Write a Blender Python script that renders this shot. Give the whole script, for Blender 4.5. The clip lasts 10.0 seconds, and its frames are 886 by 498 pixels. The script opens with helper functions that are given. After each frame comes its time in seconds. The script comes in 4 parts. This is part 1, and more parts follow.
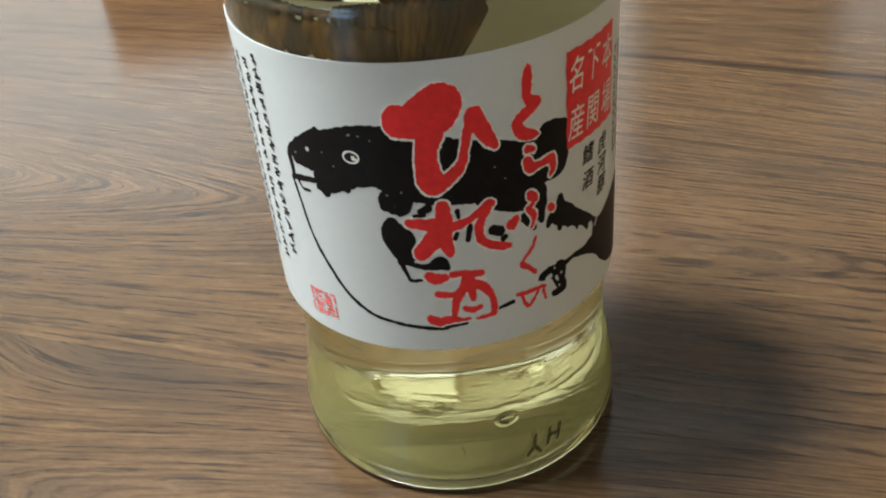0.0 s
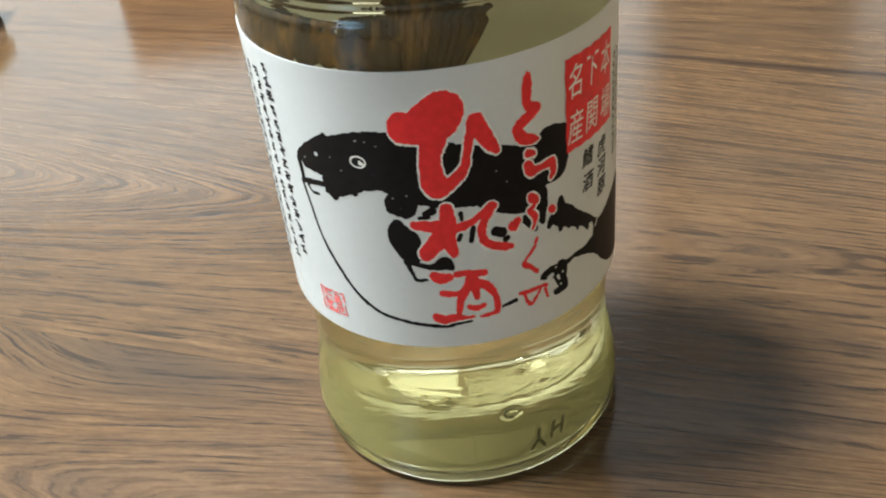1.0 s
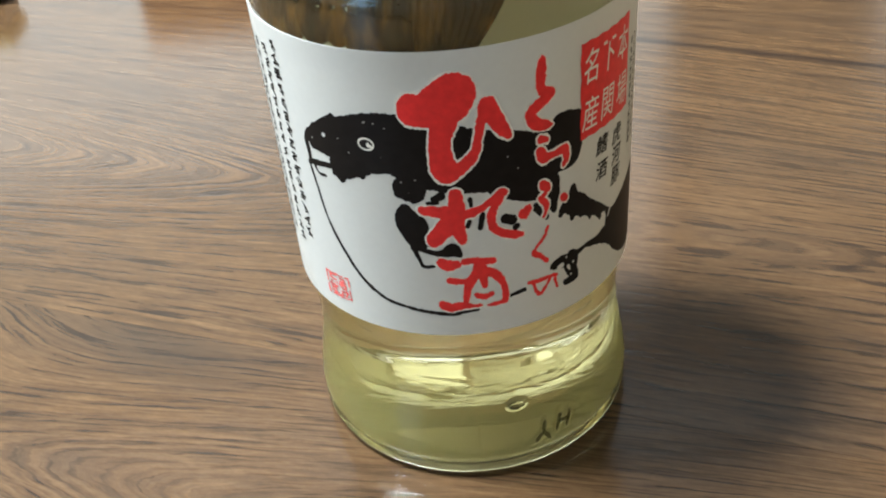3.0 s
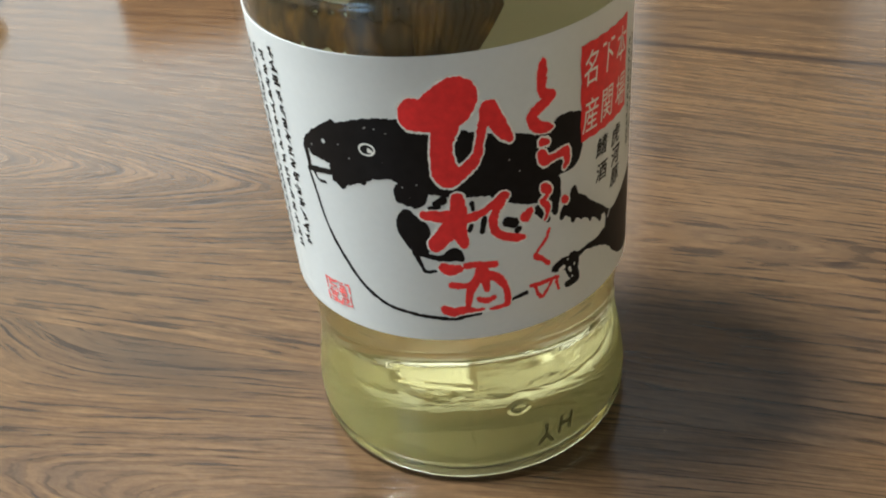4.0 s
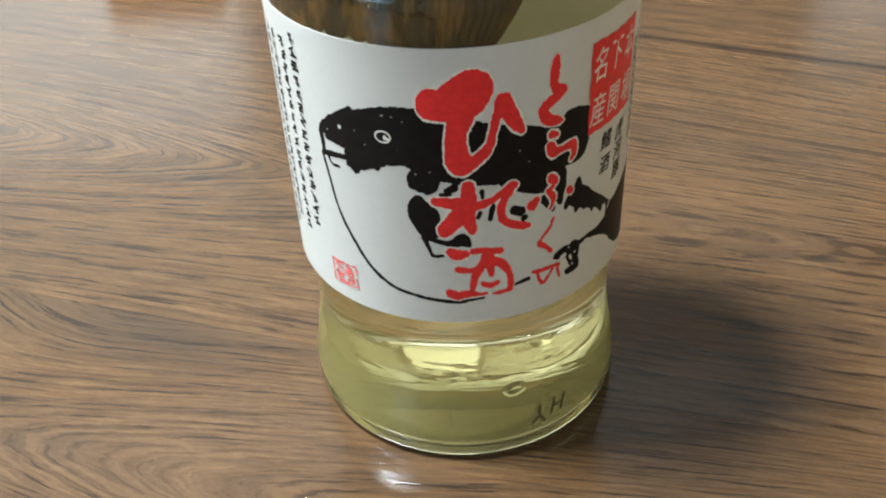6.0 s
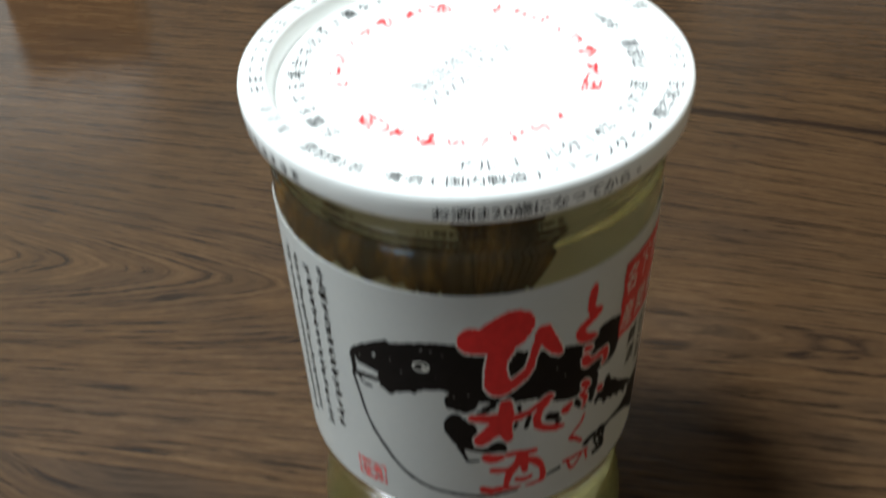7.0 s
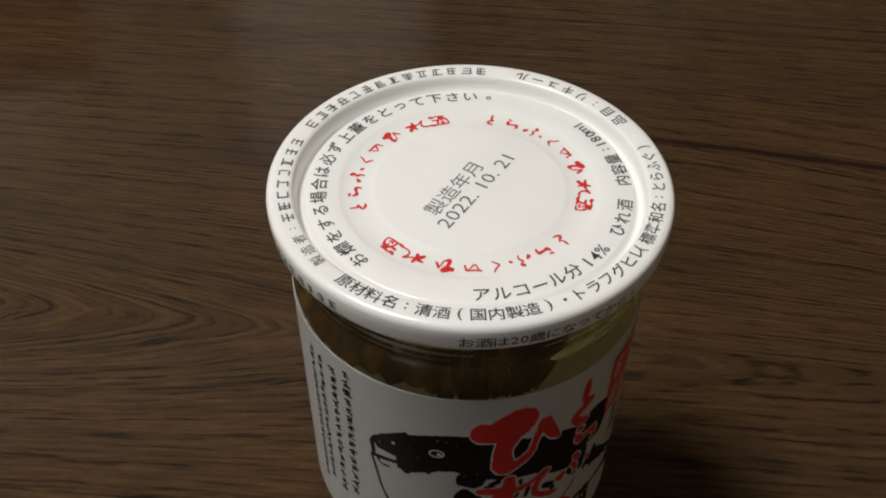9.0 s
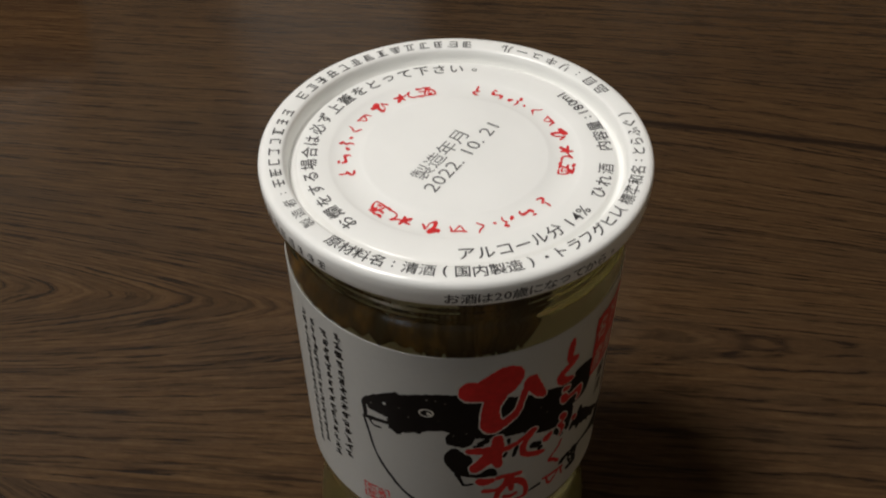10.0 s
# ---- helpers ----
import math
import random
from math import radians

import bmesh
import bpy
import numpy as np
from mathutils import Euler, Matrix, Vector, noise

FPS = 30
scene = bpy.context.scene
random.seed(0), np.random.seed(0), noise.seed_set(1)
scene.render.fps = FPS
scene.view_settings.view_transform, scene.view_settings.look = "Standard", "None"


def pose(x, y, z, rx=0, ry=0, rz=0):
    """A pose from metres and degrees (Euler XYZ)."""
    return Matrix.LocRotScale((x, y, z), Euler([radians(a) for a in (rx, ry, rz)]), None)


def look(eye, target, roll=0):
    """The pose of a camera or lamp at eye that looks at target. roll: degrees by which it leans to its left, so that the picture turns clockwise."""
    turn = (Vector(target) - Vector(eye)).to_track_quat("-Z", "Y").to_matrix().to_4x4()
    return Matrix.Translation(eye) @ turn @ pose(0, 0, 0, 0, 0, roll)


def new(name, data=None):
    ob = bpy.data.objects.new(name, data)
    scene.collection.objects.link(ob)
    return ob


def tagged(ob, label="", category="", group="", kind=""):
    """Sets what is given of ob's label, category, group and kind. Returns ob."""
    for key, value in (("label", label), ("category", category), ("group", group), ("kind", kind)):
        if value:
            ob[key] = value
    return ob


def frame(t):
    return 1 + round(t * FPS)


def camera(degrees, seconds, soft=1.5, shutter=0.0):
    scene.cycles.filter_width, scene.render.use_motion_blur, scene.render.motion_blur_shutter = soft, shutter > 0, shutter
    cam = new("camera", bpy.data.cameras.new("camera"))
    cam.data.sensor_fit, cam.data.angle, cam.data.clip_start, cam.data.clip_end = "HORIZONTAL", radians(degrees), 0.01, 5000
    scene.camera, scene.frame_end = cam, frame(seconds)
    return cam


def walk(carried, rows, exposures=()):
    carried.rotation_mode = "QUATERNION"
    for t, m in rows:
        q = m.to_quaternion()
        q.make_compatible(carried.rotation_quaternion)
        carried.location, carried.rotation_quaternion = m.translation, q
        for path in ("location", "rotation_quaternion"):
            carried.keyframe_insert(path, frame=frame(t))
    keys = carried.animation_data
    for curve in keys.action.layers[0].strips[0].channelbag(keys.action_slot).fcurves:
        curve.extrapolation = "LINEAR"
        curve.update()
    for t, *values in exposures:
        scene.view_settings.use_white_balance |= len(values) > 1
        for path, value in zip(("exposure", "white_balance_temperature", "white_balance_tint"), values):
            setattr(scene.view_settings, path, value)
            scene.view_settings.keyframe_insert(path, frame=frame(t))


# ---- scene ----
cam = camera(45.81, 10.0, soft=2.0, shutter=0.4)
walk(cam, [
    (0, pose(-0.0034, -0.1630, 0.1482, 54.80, 4.76, -4.22)),
    (0.5, pose(-0.0046, -0.1625, 0.1514, 54.71, 4.91, -3.94)),
    (1, pose(-0.0013, -0.1672, 0.1524, 54.47, 5.42, -3.54)),
    (1.5, pose(0.0025, -0.1667, 0.1514, 53.89, 5.14, -3.05)),
    (2, pose(-0.0005, -0.1623, 0.1502, 53.39, 4.58, -2.10)),
    (2.2, pose(-0.0006, -0.1632, 0.1505, 53.41, 4.51, -2.29)),
    (3.3, pose(-0.0009, -0.1643, 0.1503, 54.08, 4.64, -2.03)),
    (3.5, pose(0.0001, -0.1646, 0.1507, 54.29, 4.67, -1.44)),
    (4, pose(-0.0043, -0.1633, 0.1503, 53.87, 4.81, -3.74)),
    (4.5, pose(-0.0100, -0.1647, 0.1519, 53.53, 2.75, -5.17)),
    (5, pose(-0.0122, -0.1657, 0.1506, 53.05, 2.04, -4.96)),
    (5.2, pose(-0.0107, -0.1637, 0.1514, 52.39, 2.21, -4.31)),
    (6.3, pose(-0.0142, -0.1674, 0.1596, 52.76, 2.33, -5.08)),
    (6.4, pose(-0.0174, -0.1646, 0.1667, 51.74, 2.51, -6.47)),
    (6.5, pose(-0.0186, -0.1660, 0.1721, 52.51, 2.02, -6.52)),
    (6.6, pose(-0.0190, -0.1632, 0.1736, 53.26, 1.77, -6.63)),
    (6.7, pose(-0.0218, -0.1548, 0.1755, 51.50, 1.38, -7.69)),
    (6.8, pose(-0.0239, -0.1502, 0.1774, 50.80, 1.22, -8.10)),
    (6.9, pose(-0.0278, -0.1415, 0.1849, 49.22, 1.80, -10.59)),
    (7, pose(-0.0278, -0.1358, 0.1887, 49.17, 1.66, -11.17)),
    (7.2, pose(-0.0297, -0.1283, 0.2050, 47.09, 1.33, -12.79)),
    (7.5, pose(-0.0351, -0.1306, 0.2118, 47.25, 0.80, -14.13)),
    (8, pose(-0.0384, -0.1236, 0.2107, 46.10, -0.45, -15.00)),
    (8.5, pose(-0.0421, -0.1219, 0.2175, 46.11, -1.00, -15.99)),
    (9, pose(-0.0419, -0.1295, 0.2210, 46.21, -0.54, -15.54)),
    (9.5, pose(-0.0400, -0.1351, 0.2241, 46.47, -0.05, -15.31)),
    (10, pose(-0.0417, -0.1382, 0.2201, 46.30, -0.03, -15.88)),
], exposures=(
    (0.0, 0.98, 5650, 1), (0.5, 1.29, 5650, 1), (3.5, 1.27, 5650, 1), (4.0, 1.09, 5650, 1), (4.5, 1.25, 5650, 1), (6.3, 1.24, 5650, 1),
    (7.0, -0.15, 5650, 1), (7.3, -0.8, 5300, 7), (7.6, -1.44, 5600, 8), (8.0, -1.62, 6350, 10), (8.5, -1.37, 6500, 10), (10.0, -1.37, 6500, 10)))

MM = 0.001

# ---- world, lamps ----
world = bpy.data.worlds.new("world")
scene.world = world
world.use_nodes = True
world.node_tree.nodes["Background"].inputs[0].default_value = (0.5, 0.52, 0.55, 1)
world.node_tree.nodes["Background"].inputs[1].default_value = 0.05


def area_lamp(name, place, target, size, watts, colour, shape="DISK", size_y=None):
    data = bpy.data.lights.new(name, "AREA")
    data.shape, data.size, data.energy, data.color = shape, size, watts, colour
    if size_y:
        data.size_y = size_y
    ob = new(name, data)
    ob.matrix_world = look(place, target)
    return ob


area_lamp("ceiling_lamp_light", (-0.736, 0.153, 1.97), (-0.736, 0.153, 0), 0.53, 74, (1.0, 0.98, 0.95))
area_lamp("window_light", (-1.76, -1.55, 1.00), (0, 0.0, 0.06), 0.75, 5.0, (0.46, 0.74, 1.0), "RECTANGLE", 1.40)


# ---- materials ----
def material(name):
    m = bpy.data.materials.new(name)
    m.use_nodes = True
    nt = m.node_tree
    return m, nt, nt.nodes["Principled BSDF"]


def node(nt, kind, **values):
    n = nt.nodes.new(kind)
    for key, value in values.items():
        n.inputs[key.replace("_", " ")].default_value = value
    return n


def ramp(nt, factor, *stops):
    n = nt.nodes.new("ShaderNodeValToRGB")
    while len(n.color_ramp.elements) < len(stops):
        n.color_ramp.elements.new(0.5)
    for e, (at, colour) in zip(n.color_ramp.elements, stops):
        e.position, e.color = at, (*colour, 1)
    nt.links.new(factor, n.inputs[0])
    return n.outputs[0]


def maths(nt, op, a, b=None, c=None):
    n = nt.nodes.new("ShaderNodeMath")
    n.operation = op
    for k, v in enumerate((a, b, c)):
        if v is None:
            continue
        if isinstance(v, (int, float)):
            n.inputs[k].default_value = v
        else:
            nt.links.new(v, n.inputs[k])
    return n.outputs[0]


def mix(nt, factor, a, b, blend="MIX"):
    n = nt.nodes.new("ShaderNodeMix")
    n.data_type, n.blend_type = "RGBA", blend
    for sock, v in ((n.inputs[0], factor), (n.inputs[6], a), (n.inputs[7], b)):
        if isinstance(v, (int, float)):
            sock.default_value = v
        elif isinstance(v, tuple):
            sock.default_value = (*v, 1)
        else:
            nt.links.new(v, sock)
    return n.outputs[2]


def noise_at(nt, vector, scale, detail=3.0, rough=0.5, distortion=0.0):
    n = node(nt, "ShaderNodeTexNoise", Scale=scale, Detail=detail, Roughness=rough, Distortion=distortion)
    nt.links.new(vector, n.inputs["Vector"])
    return n.outputs["Fac"]


def mapped(nt, vector, scale=(1, 1, 1), turn=0.0, place=(0, 0, 0)):
    n = nt.nodes.new("ShaderNodeMapping")
    n.inputs["Scale"].default_value = scale
    n.inputs["Rotation"].default_value = (0, 0, radians(turn))
    n.inputs["Location"].default_value = place
    nt.links.new(vector, n.inputs["Vector"])
    return n.outputs[0]


def bump(nt, bsdf, height, strength, distance):
    n = node(nt, "ShaderNodeBump", Strength=strength, Distance=distance)
    nt.links.new(height, n.inputs["Height"])
    nt.links.new(n.outputs[0], bsdf.inputs["Normal"])


def plain(name, colour, rough=0.5, metal=0.0, vary=0.06, scale=300.0, relief=0.0, specular=0.5):
    """A surface with slight mottling and, if wanted, fine relief."""
    m, nt, b = material(name)
    at = nt.nodes.new("ShaderNodeTexCoord").outputs["Object"]
    n = noise_at(nt, at, scale, 4)
    low = tuple(c * (1 - vary) for c in colour)
    high = tuple(min(1, c * (1 + vary)) for c in colour)
    nt.links.new(ramp(nt, n, (0.3, low), (0.7, high)), b.inputs["Base Color"])
    b.inputs["Roughness"].default_value, b.inputs["Metallic"].default_value = rough, metal
    b.inputs["Specular IOR Level"].default_value = specular
    if relief:
        bump(nt, b, n, 0.3, relief)
    return m


def wood_material(name, grain, seed, stain=None, vein=None):
    """Dark-stained oak: growth rings where the grain field is level, open pores, broad patches, satin varnish."""
    m, nt, b = material(name)
    at = nt.nodes.new("ShaderNodeTexCoord").outputs["Object"]
    sep = nt.nodes.new("ShaderNodeSeparateXYZ")
    nt.links.new(at, sep.inputs[0])
    x, y = sep.outputs[0], sep.outputs[1]
    level = grain(nt, x, y)
    sweep = noise_at(nt, mapped(nt, at, (5.0, 14.0, 1), place=(seed, 0.17, 0)), 1.0, 1.0, 0.5)
    wobble = noise_at(nt, mapped(nt, at, (16, 120, 1), place=(0, seed, 0)), 1.0, 3.0, 0.6)
    tremble = noise_at(nt, mapped(nt, at, (70, 520, 1), place=(0, seed, 0)), 1.0, 2.0, 0.6)
    level = maths(nt, "ADD", level, maths(nt, "MULTIPLY", sweep, 0.006))
    level = maths(nt, "ADD", level, maths(nt, "MULTIPLY", wobble, 0.0028))
    level = maths(nt, "ADD", level, maths(nt, "MULTIPLY", tremble, 0.0010))
    fine = nt.nodes.new("ShaderNodeCombineXYZ")
    nt.links.new(x, fine.inputs[0])
    nt.links.new(level, fine.inputs[1])

    def rings(per_metre, shift, width, plain_share, place):
        turns = maths(nt, "MULTIPLY_ADD", level, per_metre, shift)
        chance = nt.nodes.new("ShaderNodeTexWhiteNoise")
        chance.noise_dimensions = "1D"
        nt.links.new(maths(nt, "ADD", maths(nt, "FLOOR", turns), seed * 17 + place), chance.inputs["W"])
        saw = ramp(nt, maths(nt, "FRACT", turns), (0.0, (0.0,) * 3), (0.80 - width, (0.0,) * 3), (0.84 - 0.3 * width, (1.0,) * 3), (0.92, (0.8,) * 3), (1.0, (0.0,) * 3))
        depth = ramp(nt, chance.outputs["Value"], (0.0, (plain_share,) * 3), (0.5, (0.6,) * 3), (1.0, (1.0,) * 3))
        broken = ramp(nt, noise_at(nt, mapped(nt, fine.outputs[0], (15, 200, 1), place=(place, seed, 0)), 1.0, 4.0, 0.65), (0.32, (0.15,) * 3), (0.50, (1.0,) * 3))
        return maths(nt, "MULTIPLY", maths(nt, "MULTIPLY", saw, depth), broken)

    pore = ramp(nt, noise_at(nt, mapped(nt, fine.outputs[0], (60, 1150, 1)), 1.0, 2.0, 0.5), (0.50, (0,) * 3), (0.62, (1,) * 3))
    bold = maths(nt, "MULTIPLY", rings(1 / 0.0085, 0.22, 0.20, 0.55, 3.0), 1.0)
    line = maths(nt, "MAXIMUM", bold, maths(nt, "MULTIPLY", rings(430.0, 0.0, 0.34, 0.20, 8.0), 0.92))
    ring = line
    line = maths(nt, "MULTIPLY", line, maths(nt, "MULTIPLY_ADD", pore, 0.45, 0.65))
    calm = ramp(nt, noise_at(nt, mapped(nt, at, (9, 26, 1), place=(seed, 2, 0)), 1.0, 3.0), (0.36, (0.45,) * 3), (0.54, (1.0,) * 3))
    line = maths(nt, "MULTIPLY", line, calm)
    fibre = noise_at(nt, mapped(nt, fine.outputs[0], (55, 700, 1)), 1.0, 5.0, 0.65)
    fleck = noise_at(nt, mapped(nt, at, (330, 800, 1)), 1.0, 4.0, 0.7)
    patch = noise_at(nt, mapped(nt, at, (11, 34, 1), place=(0.4, seed, 0)), 1.0, 5.0, 0.6)
    tone = maths(nt, "ADD", maths(nt, "MULTIPLY", fibre, 0.68), maths(nt, "MULTIPLY", fleck, 0.32))
    base = ramp(nt, tone, (0.33, WOOD_DARK), (0.50, WOOD_MID), (0.68, WOOD_LIGHT))
    base = mix(nt, ramp(nt, patch, (0.46, (0.0,) * 3), (0.70, (0.60,) * 3)), base, WOOD_SHADE)
    if stain:
        # a darker streak of wood: middle and reach along and across the board
        sa, ra, sb, rb = stain
        spot = maths(nt, "MULTIPLY", bell(nt, x, sa, ra), bell(nt, y, sb, rb))
        base = mix(nt, maths(nt, "MULTIPLY", spot, 0.75), base, WOOD_SHADE)
    if vein:
        # one bold dark line of late wood: place and lean across the board, half width, middle and reach along it
        vb, lean, half, va, ra = vein
        off = maths(nt, "SUBTRACT", maths(nt, "ADD", y, maths(nt, "MULTIPLY", wobble, 0.004)), maths(nt, "MULTIPLY_ADD", x, lean, vb + 0.002))
        swell = maths(nt, "MULTIPLY", bell(nt, off, 0.0, half), bell(nt, x, va, ra))
        base = mix(nt, maths(nt, "MULTIPLY", swell, maths(nt, "MULTIPLY_ADD", fibre, 0.6, 0.65)), base, WOOD_LINE)
    base = mix(nt, maths(nt, "MULTIPLY", line, 0.80), base, WOOD_LINE)
    base = mix(nt, maths(nt, "MULTIPLY", pore, maths(nt, "MULTIPLY_ADD", ring, 0.50, 0.30)), base, WOOD_LINE)
    nt.links.new(base, b.inputs["Base Color"])
    smear = noise_at(nt, at, 22, 5)
    nt.links.new(maths(nt, "MULTIPLY_ADD", smear, 0.10, 0.09), b.inputs["Roughness"])
    b.inputs["Specular IOR Level"].default_value = 0.5
    height = maths(nt, "SUBTRACT", fibre, maths(nt, "ADD", maths(nt, "MULTIPLY", pore, 0.7), maths(nt, "MULTIPLY", line, 0.8)))
    bump(nt, b, height, 0.10, 0.00015)
    return m


def bell(nt, value, middle, reach):
    t = maths(nt, "DIVIDE", maths(nt, "SUBTRACT", value, middle), reach)
    return maths(nt, "EXPONENT", maths(nt, "MULTIPLY", maths(nt, "MULTIPLY", t, t), -1.0))


def beyond(nt, value, start, soft, sign):
    """How far the value lies past the start, easing in softly."""
    t = maths(nt, "MULTIPLY", maths(nt, "SUBTRACT", value, start), sign / soft)
    return maths(nt, "MULTIPLY", maths(nt, "LOGARITHM", maths(nt, "ADD", maths(nt, "EXPONENT", maths(nt, "MINIMUM", t, 60.0)), 1.0), math.e), soft)


def arches(nt, a, b, axis, point, slope, start, sign, reach, lean):
    """Pointed arches of rings on an axis along the board, their tips towards +a for sign -1 and towards -a for sign 1."""
    off = maths(nt, "SUBTRACT", b, axis)
    ridge = maths(nt, "SQRT", maths(nt, "MULTIPLY_ADD", off, off, point * point))
    ridge = maths(nt, "ADD", ridge, maths(nt, "MULTIPLY", off, lean))
    run = maths(nt, "MULTIPLY", beyond(nt, a, start, 0.02, sign), bell(nt, b, axis, reach))
    return maths(nt, "SUBTRACT", ridge, maths(nt, "MULTIPLY", run, slope))


def grain_plain(nt, a, b):
    return maths(nt, "ADD", b, maths(nt, "MULTIPLY", a, 0.05))


def grain_tongues(nt, a, b):
    """Long tongues of rings at one end, lines that lean across the board at the other."""
    level = arches(nt, a, b, 0.058, 0.004, 0.30, -0.03, -1, 0.040, 0.25)
    tilt = maths(nt, "MULTIPLY", beyond(nt, a, 0.0, 0.02, 1), bell(nt, b, 0.125, 0.055))
    return maths(nt, "ADD", level, maths(nt, "MULTIPLY", tilt, 0.20))


def grain_arches(nt, a, b):
    """Blunt arches near the seam, with steep slashes of grain beyond them."""
    level = arches(nt, a, b, -0.047, 0.005, 0.22, -0.13, 1, 0.050, 0.0)
    slash = maths(nt, "MULTIPLY", beyond(nt, a, -0.086, 0.006, -1), bell(nt, b, -0.008, 0.022))
    return maths(nt, "SUBTRACT", level, maths(nt, "MULTIPLY", slash, 0.55))


WOOD_DARK, WOOD_MID, WOOD_LIGHT = (0.048, 0.0265, 0.0125), (0.072, 0.0400, 0.0185), (0.104, 0.0610, 0.0280)
WOOD_SHADE, WOOD_LINE = (0.034, 0.0225, 0.0150), (0.0125, 0.0080, 0.0062)


def clouded(nt, bsdf, colour, share):
    """Lets a share of the light scatter: paper that light shines through, or milkiness that stands in for light within
    the drink.
    """
    out = nt.nodes["Material Output"]
    both = nt.nodes.new("ShaderNodeMixShader")
    through_, back = nt.nodes.new("ShaderNodeBsdfTranslucent"), nt.nodes.new("ShaderNodeBsdfDiffuse")
    for n in (through_, back):
        n.inputs["Color"].default_value = (*colour, 1)
    nt.links.new(through_.outputs[0], both.inputs[1])
    nt.links.new(back.outputs[0], both.inputs[2])
    top = nt.nodes.new("ShaderNodeMixShader")
    top.name = "cloud"
    top.inputs[0].default_value = share
    nt.links.new(bsdf.outputs[0], top.inputs[1])
    nt.links.new(both.outputs[0], top.inputs[2])
    nt.links.new(top.outputs[0], out.inputs["Surface"])


def clear(name, colour, ior, rough=0.0, ripple=0.0, cloud=None, share=0.0, foot_glow=0.0):
    m, nt, b = material(name)
    b.inputs["Base Color"].default_value = (*colour, 1)
    b.inputs["Transmission Weight"].default_value = 1
    b.inputs["IOR"].default_value, b.inputs["Roughness"].default_value = ior, rough
    if ripple:
        at = nt.nodes.new("ShaderNodeTexCoord").outputs["Object"]
        bump(nt, b, noise_at(nt, mapped(nt, at, (1, 1, 2.2)), 90, 2), 0.35, ripple)
    if share:
        clouded(nt, b, cloud, share)
    if foot_glow:
        # the milky share grows towards the bottom, standing in for light in the foot
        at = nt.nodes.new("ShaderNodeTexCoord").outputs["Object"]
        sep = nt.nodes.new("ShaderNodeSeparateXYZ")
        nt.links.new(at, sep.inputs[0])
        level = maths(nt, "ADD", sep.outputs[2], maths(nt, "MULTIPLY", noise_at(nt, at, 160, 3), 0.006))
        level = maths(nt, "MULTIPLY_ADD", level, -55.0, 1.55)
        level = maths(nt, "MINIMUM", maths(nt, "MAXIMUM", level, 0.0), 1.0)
        nt.links.new(maths(nt, "MULTIPLY_ADD", level, foot_glow, share), nt.nodes["cloud"].inputs[0])
    return m


def paper_material():
    m, nt, b = material("coated_label_paper")
    at = nt.nodes.new("ShaderNodeTexCoord").outputs["Object"]
    nt.links.new(ramp(nt, noise_at(nt, at, 900, 4), (0.3, (0.72, 0.72, 0.71)), (0.7, (0.75, 0.75, 0.74))), b.inputs["Base Color"])
    b.inputs["Roughness"].default_value = 0.30
    out = nt.nodes["Material Output"]
    thin = nt.nodes.new("ShaderNodeBsdfTranslucent")
    thin.inputs["Color"].default_value = (0.88, 0.85, 0.76, 1)
    top = nt.nodes.new("ShaderNodeMixShader")
    top.inputs[0].default_value = 0.38
    nt.links.new(b.outputs[0], top.inputs[1])
    nt.links.new(thin.outputs[0], top.inputs[2])
    nt.links.new(top.outputs[0], out.inputs["Surface"])
    return m


WOOD = wood_material("stained_oak", grain_plain, 0.9)
# the board behind the cup has tongues of rings, the one before it blunt arches
WOOD_TONGUES = wood_material("stained_oak_with_tongues", grain_tongues, 2.3, vein=(0.161, -0.097, 0.0018, 0.09, 0.14))
WOOD_ARCHES = wood_material("stained_oak_with_arches", grain_arches, 4.1, (-0.073, 0.026, -0.012, 0.0075))
# scattering shares brighten glass and sake in place of light passing through them
GLASS = clear("pressed_glass", (0.97, 0.985, 0.95), 1.5, 0.02, 0.00015, (0.66, 0.66, 0.33), 0.014)
SAKE_SIDE = clear("sake_against_glass", (0.98, 0.94, 0.67), 1.36 / 1.5, 0.0, 0.0, (0.92, 0.84, 0.40), 0.06, foot_glow=0.15)
# dark tint puts the shade of the raised marks into the colour
MOULDED = clear("moulded_glass_mark", (0.72, 0.70, 0.56), 1.0, 0.0, 0.0, (0.06, 0.056, 0.03), 0.62)
SAKE_TOP = clear("sake_surface", (0.96, 0.93, 0.70), 1.36)
PAPER = paper_material()
INK_BLACK = plain("black_printing_ink", (0.006, 0.005, 0.005), 0.45, vary=0.3, scale=500, specular=0.14)
INK_RED = plain("red_printing_ink", (0.62, 0.022, 0.022), 0.36, vary=0.12, scale=700, specular=0.3)
INK_SEAL = plain("thin_red_stamp_ink", (0.66, 0.12, 0.11), 0.45, vary=0.3, scale=900, specular=0.3)
INK_WHITE = plain("white_printing_ink", (0.70, 0.67, 0.60), 0.36, vary=0.03, scale=900)
INK_SPECK = plain("thin_black_ink", (0.22, 0.21, 0.19), 0.4, vary=0.4, scale=2500)
LID_WHITE = plain("white_lid_lacquer", (0.90, 0.90, 0.875), 0.28, vary=0.02, scale=60)
LID_RED = plain("red_lid_printing", (0.66, 0.025, 0.028), 0.40, vary=0.15, scale=900)
LID_BLACK = plain("black_lid_printing", (0.045, 0.045, 0.045), 0.40, vary=0.4, scale=900)
LID_GREY = plain("grey_date_stamp", (0.13, 0.13, 0.13), 0.5, vary=0.6, scale=2200)
WARM_FILL = plain("warm_fill_wall", (0.82, 0.69, 0.49), 0.8, vary=0.03, scale=40)
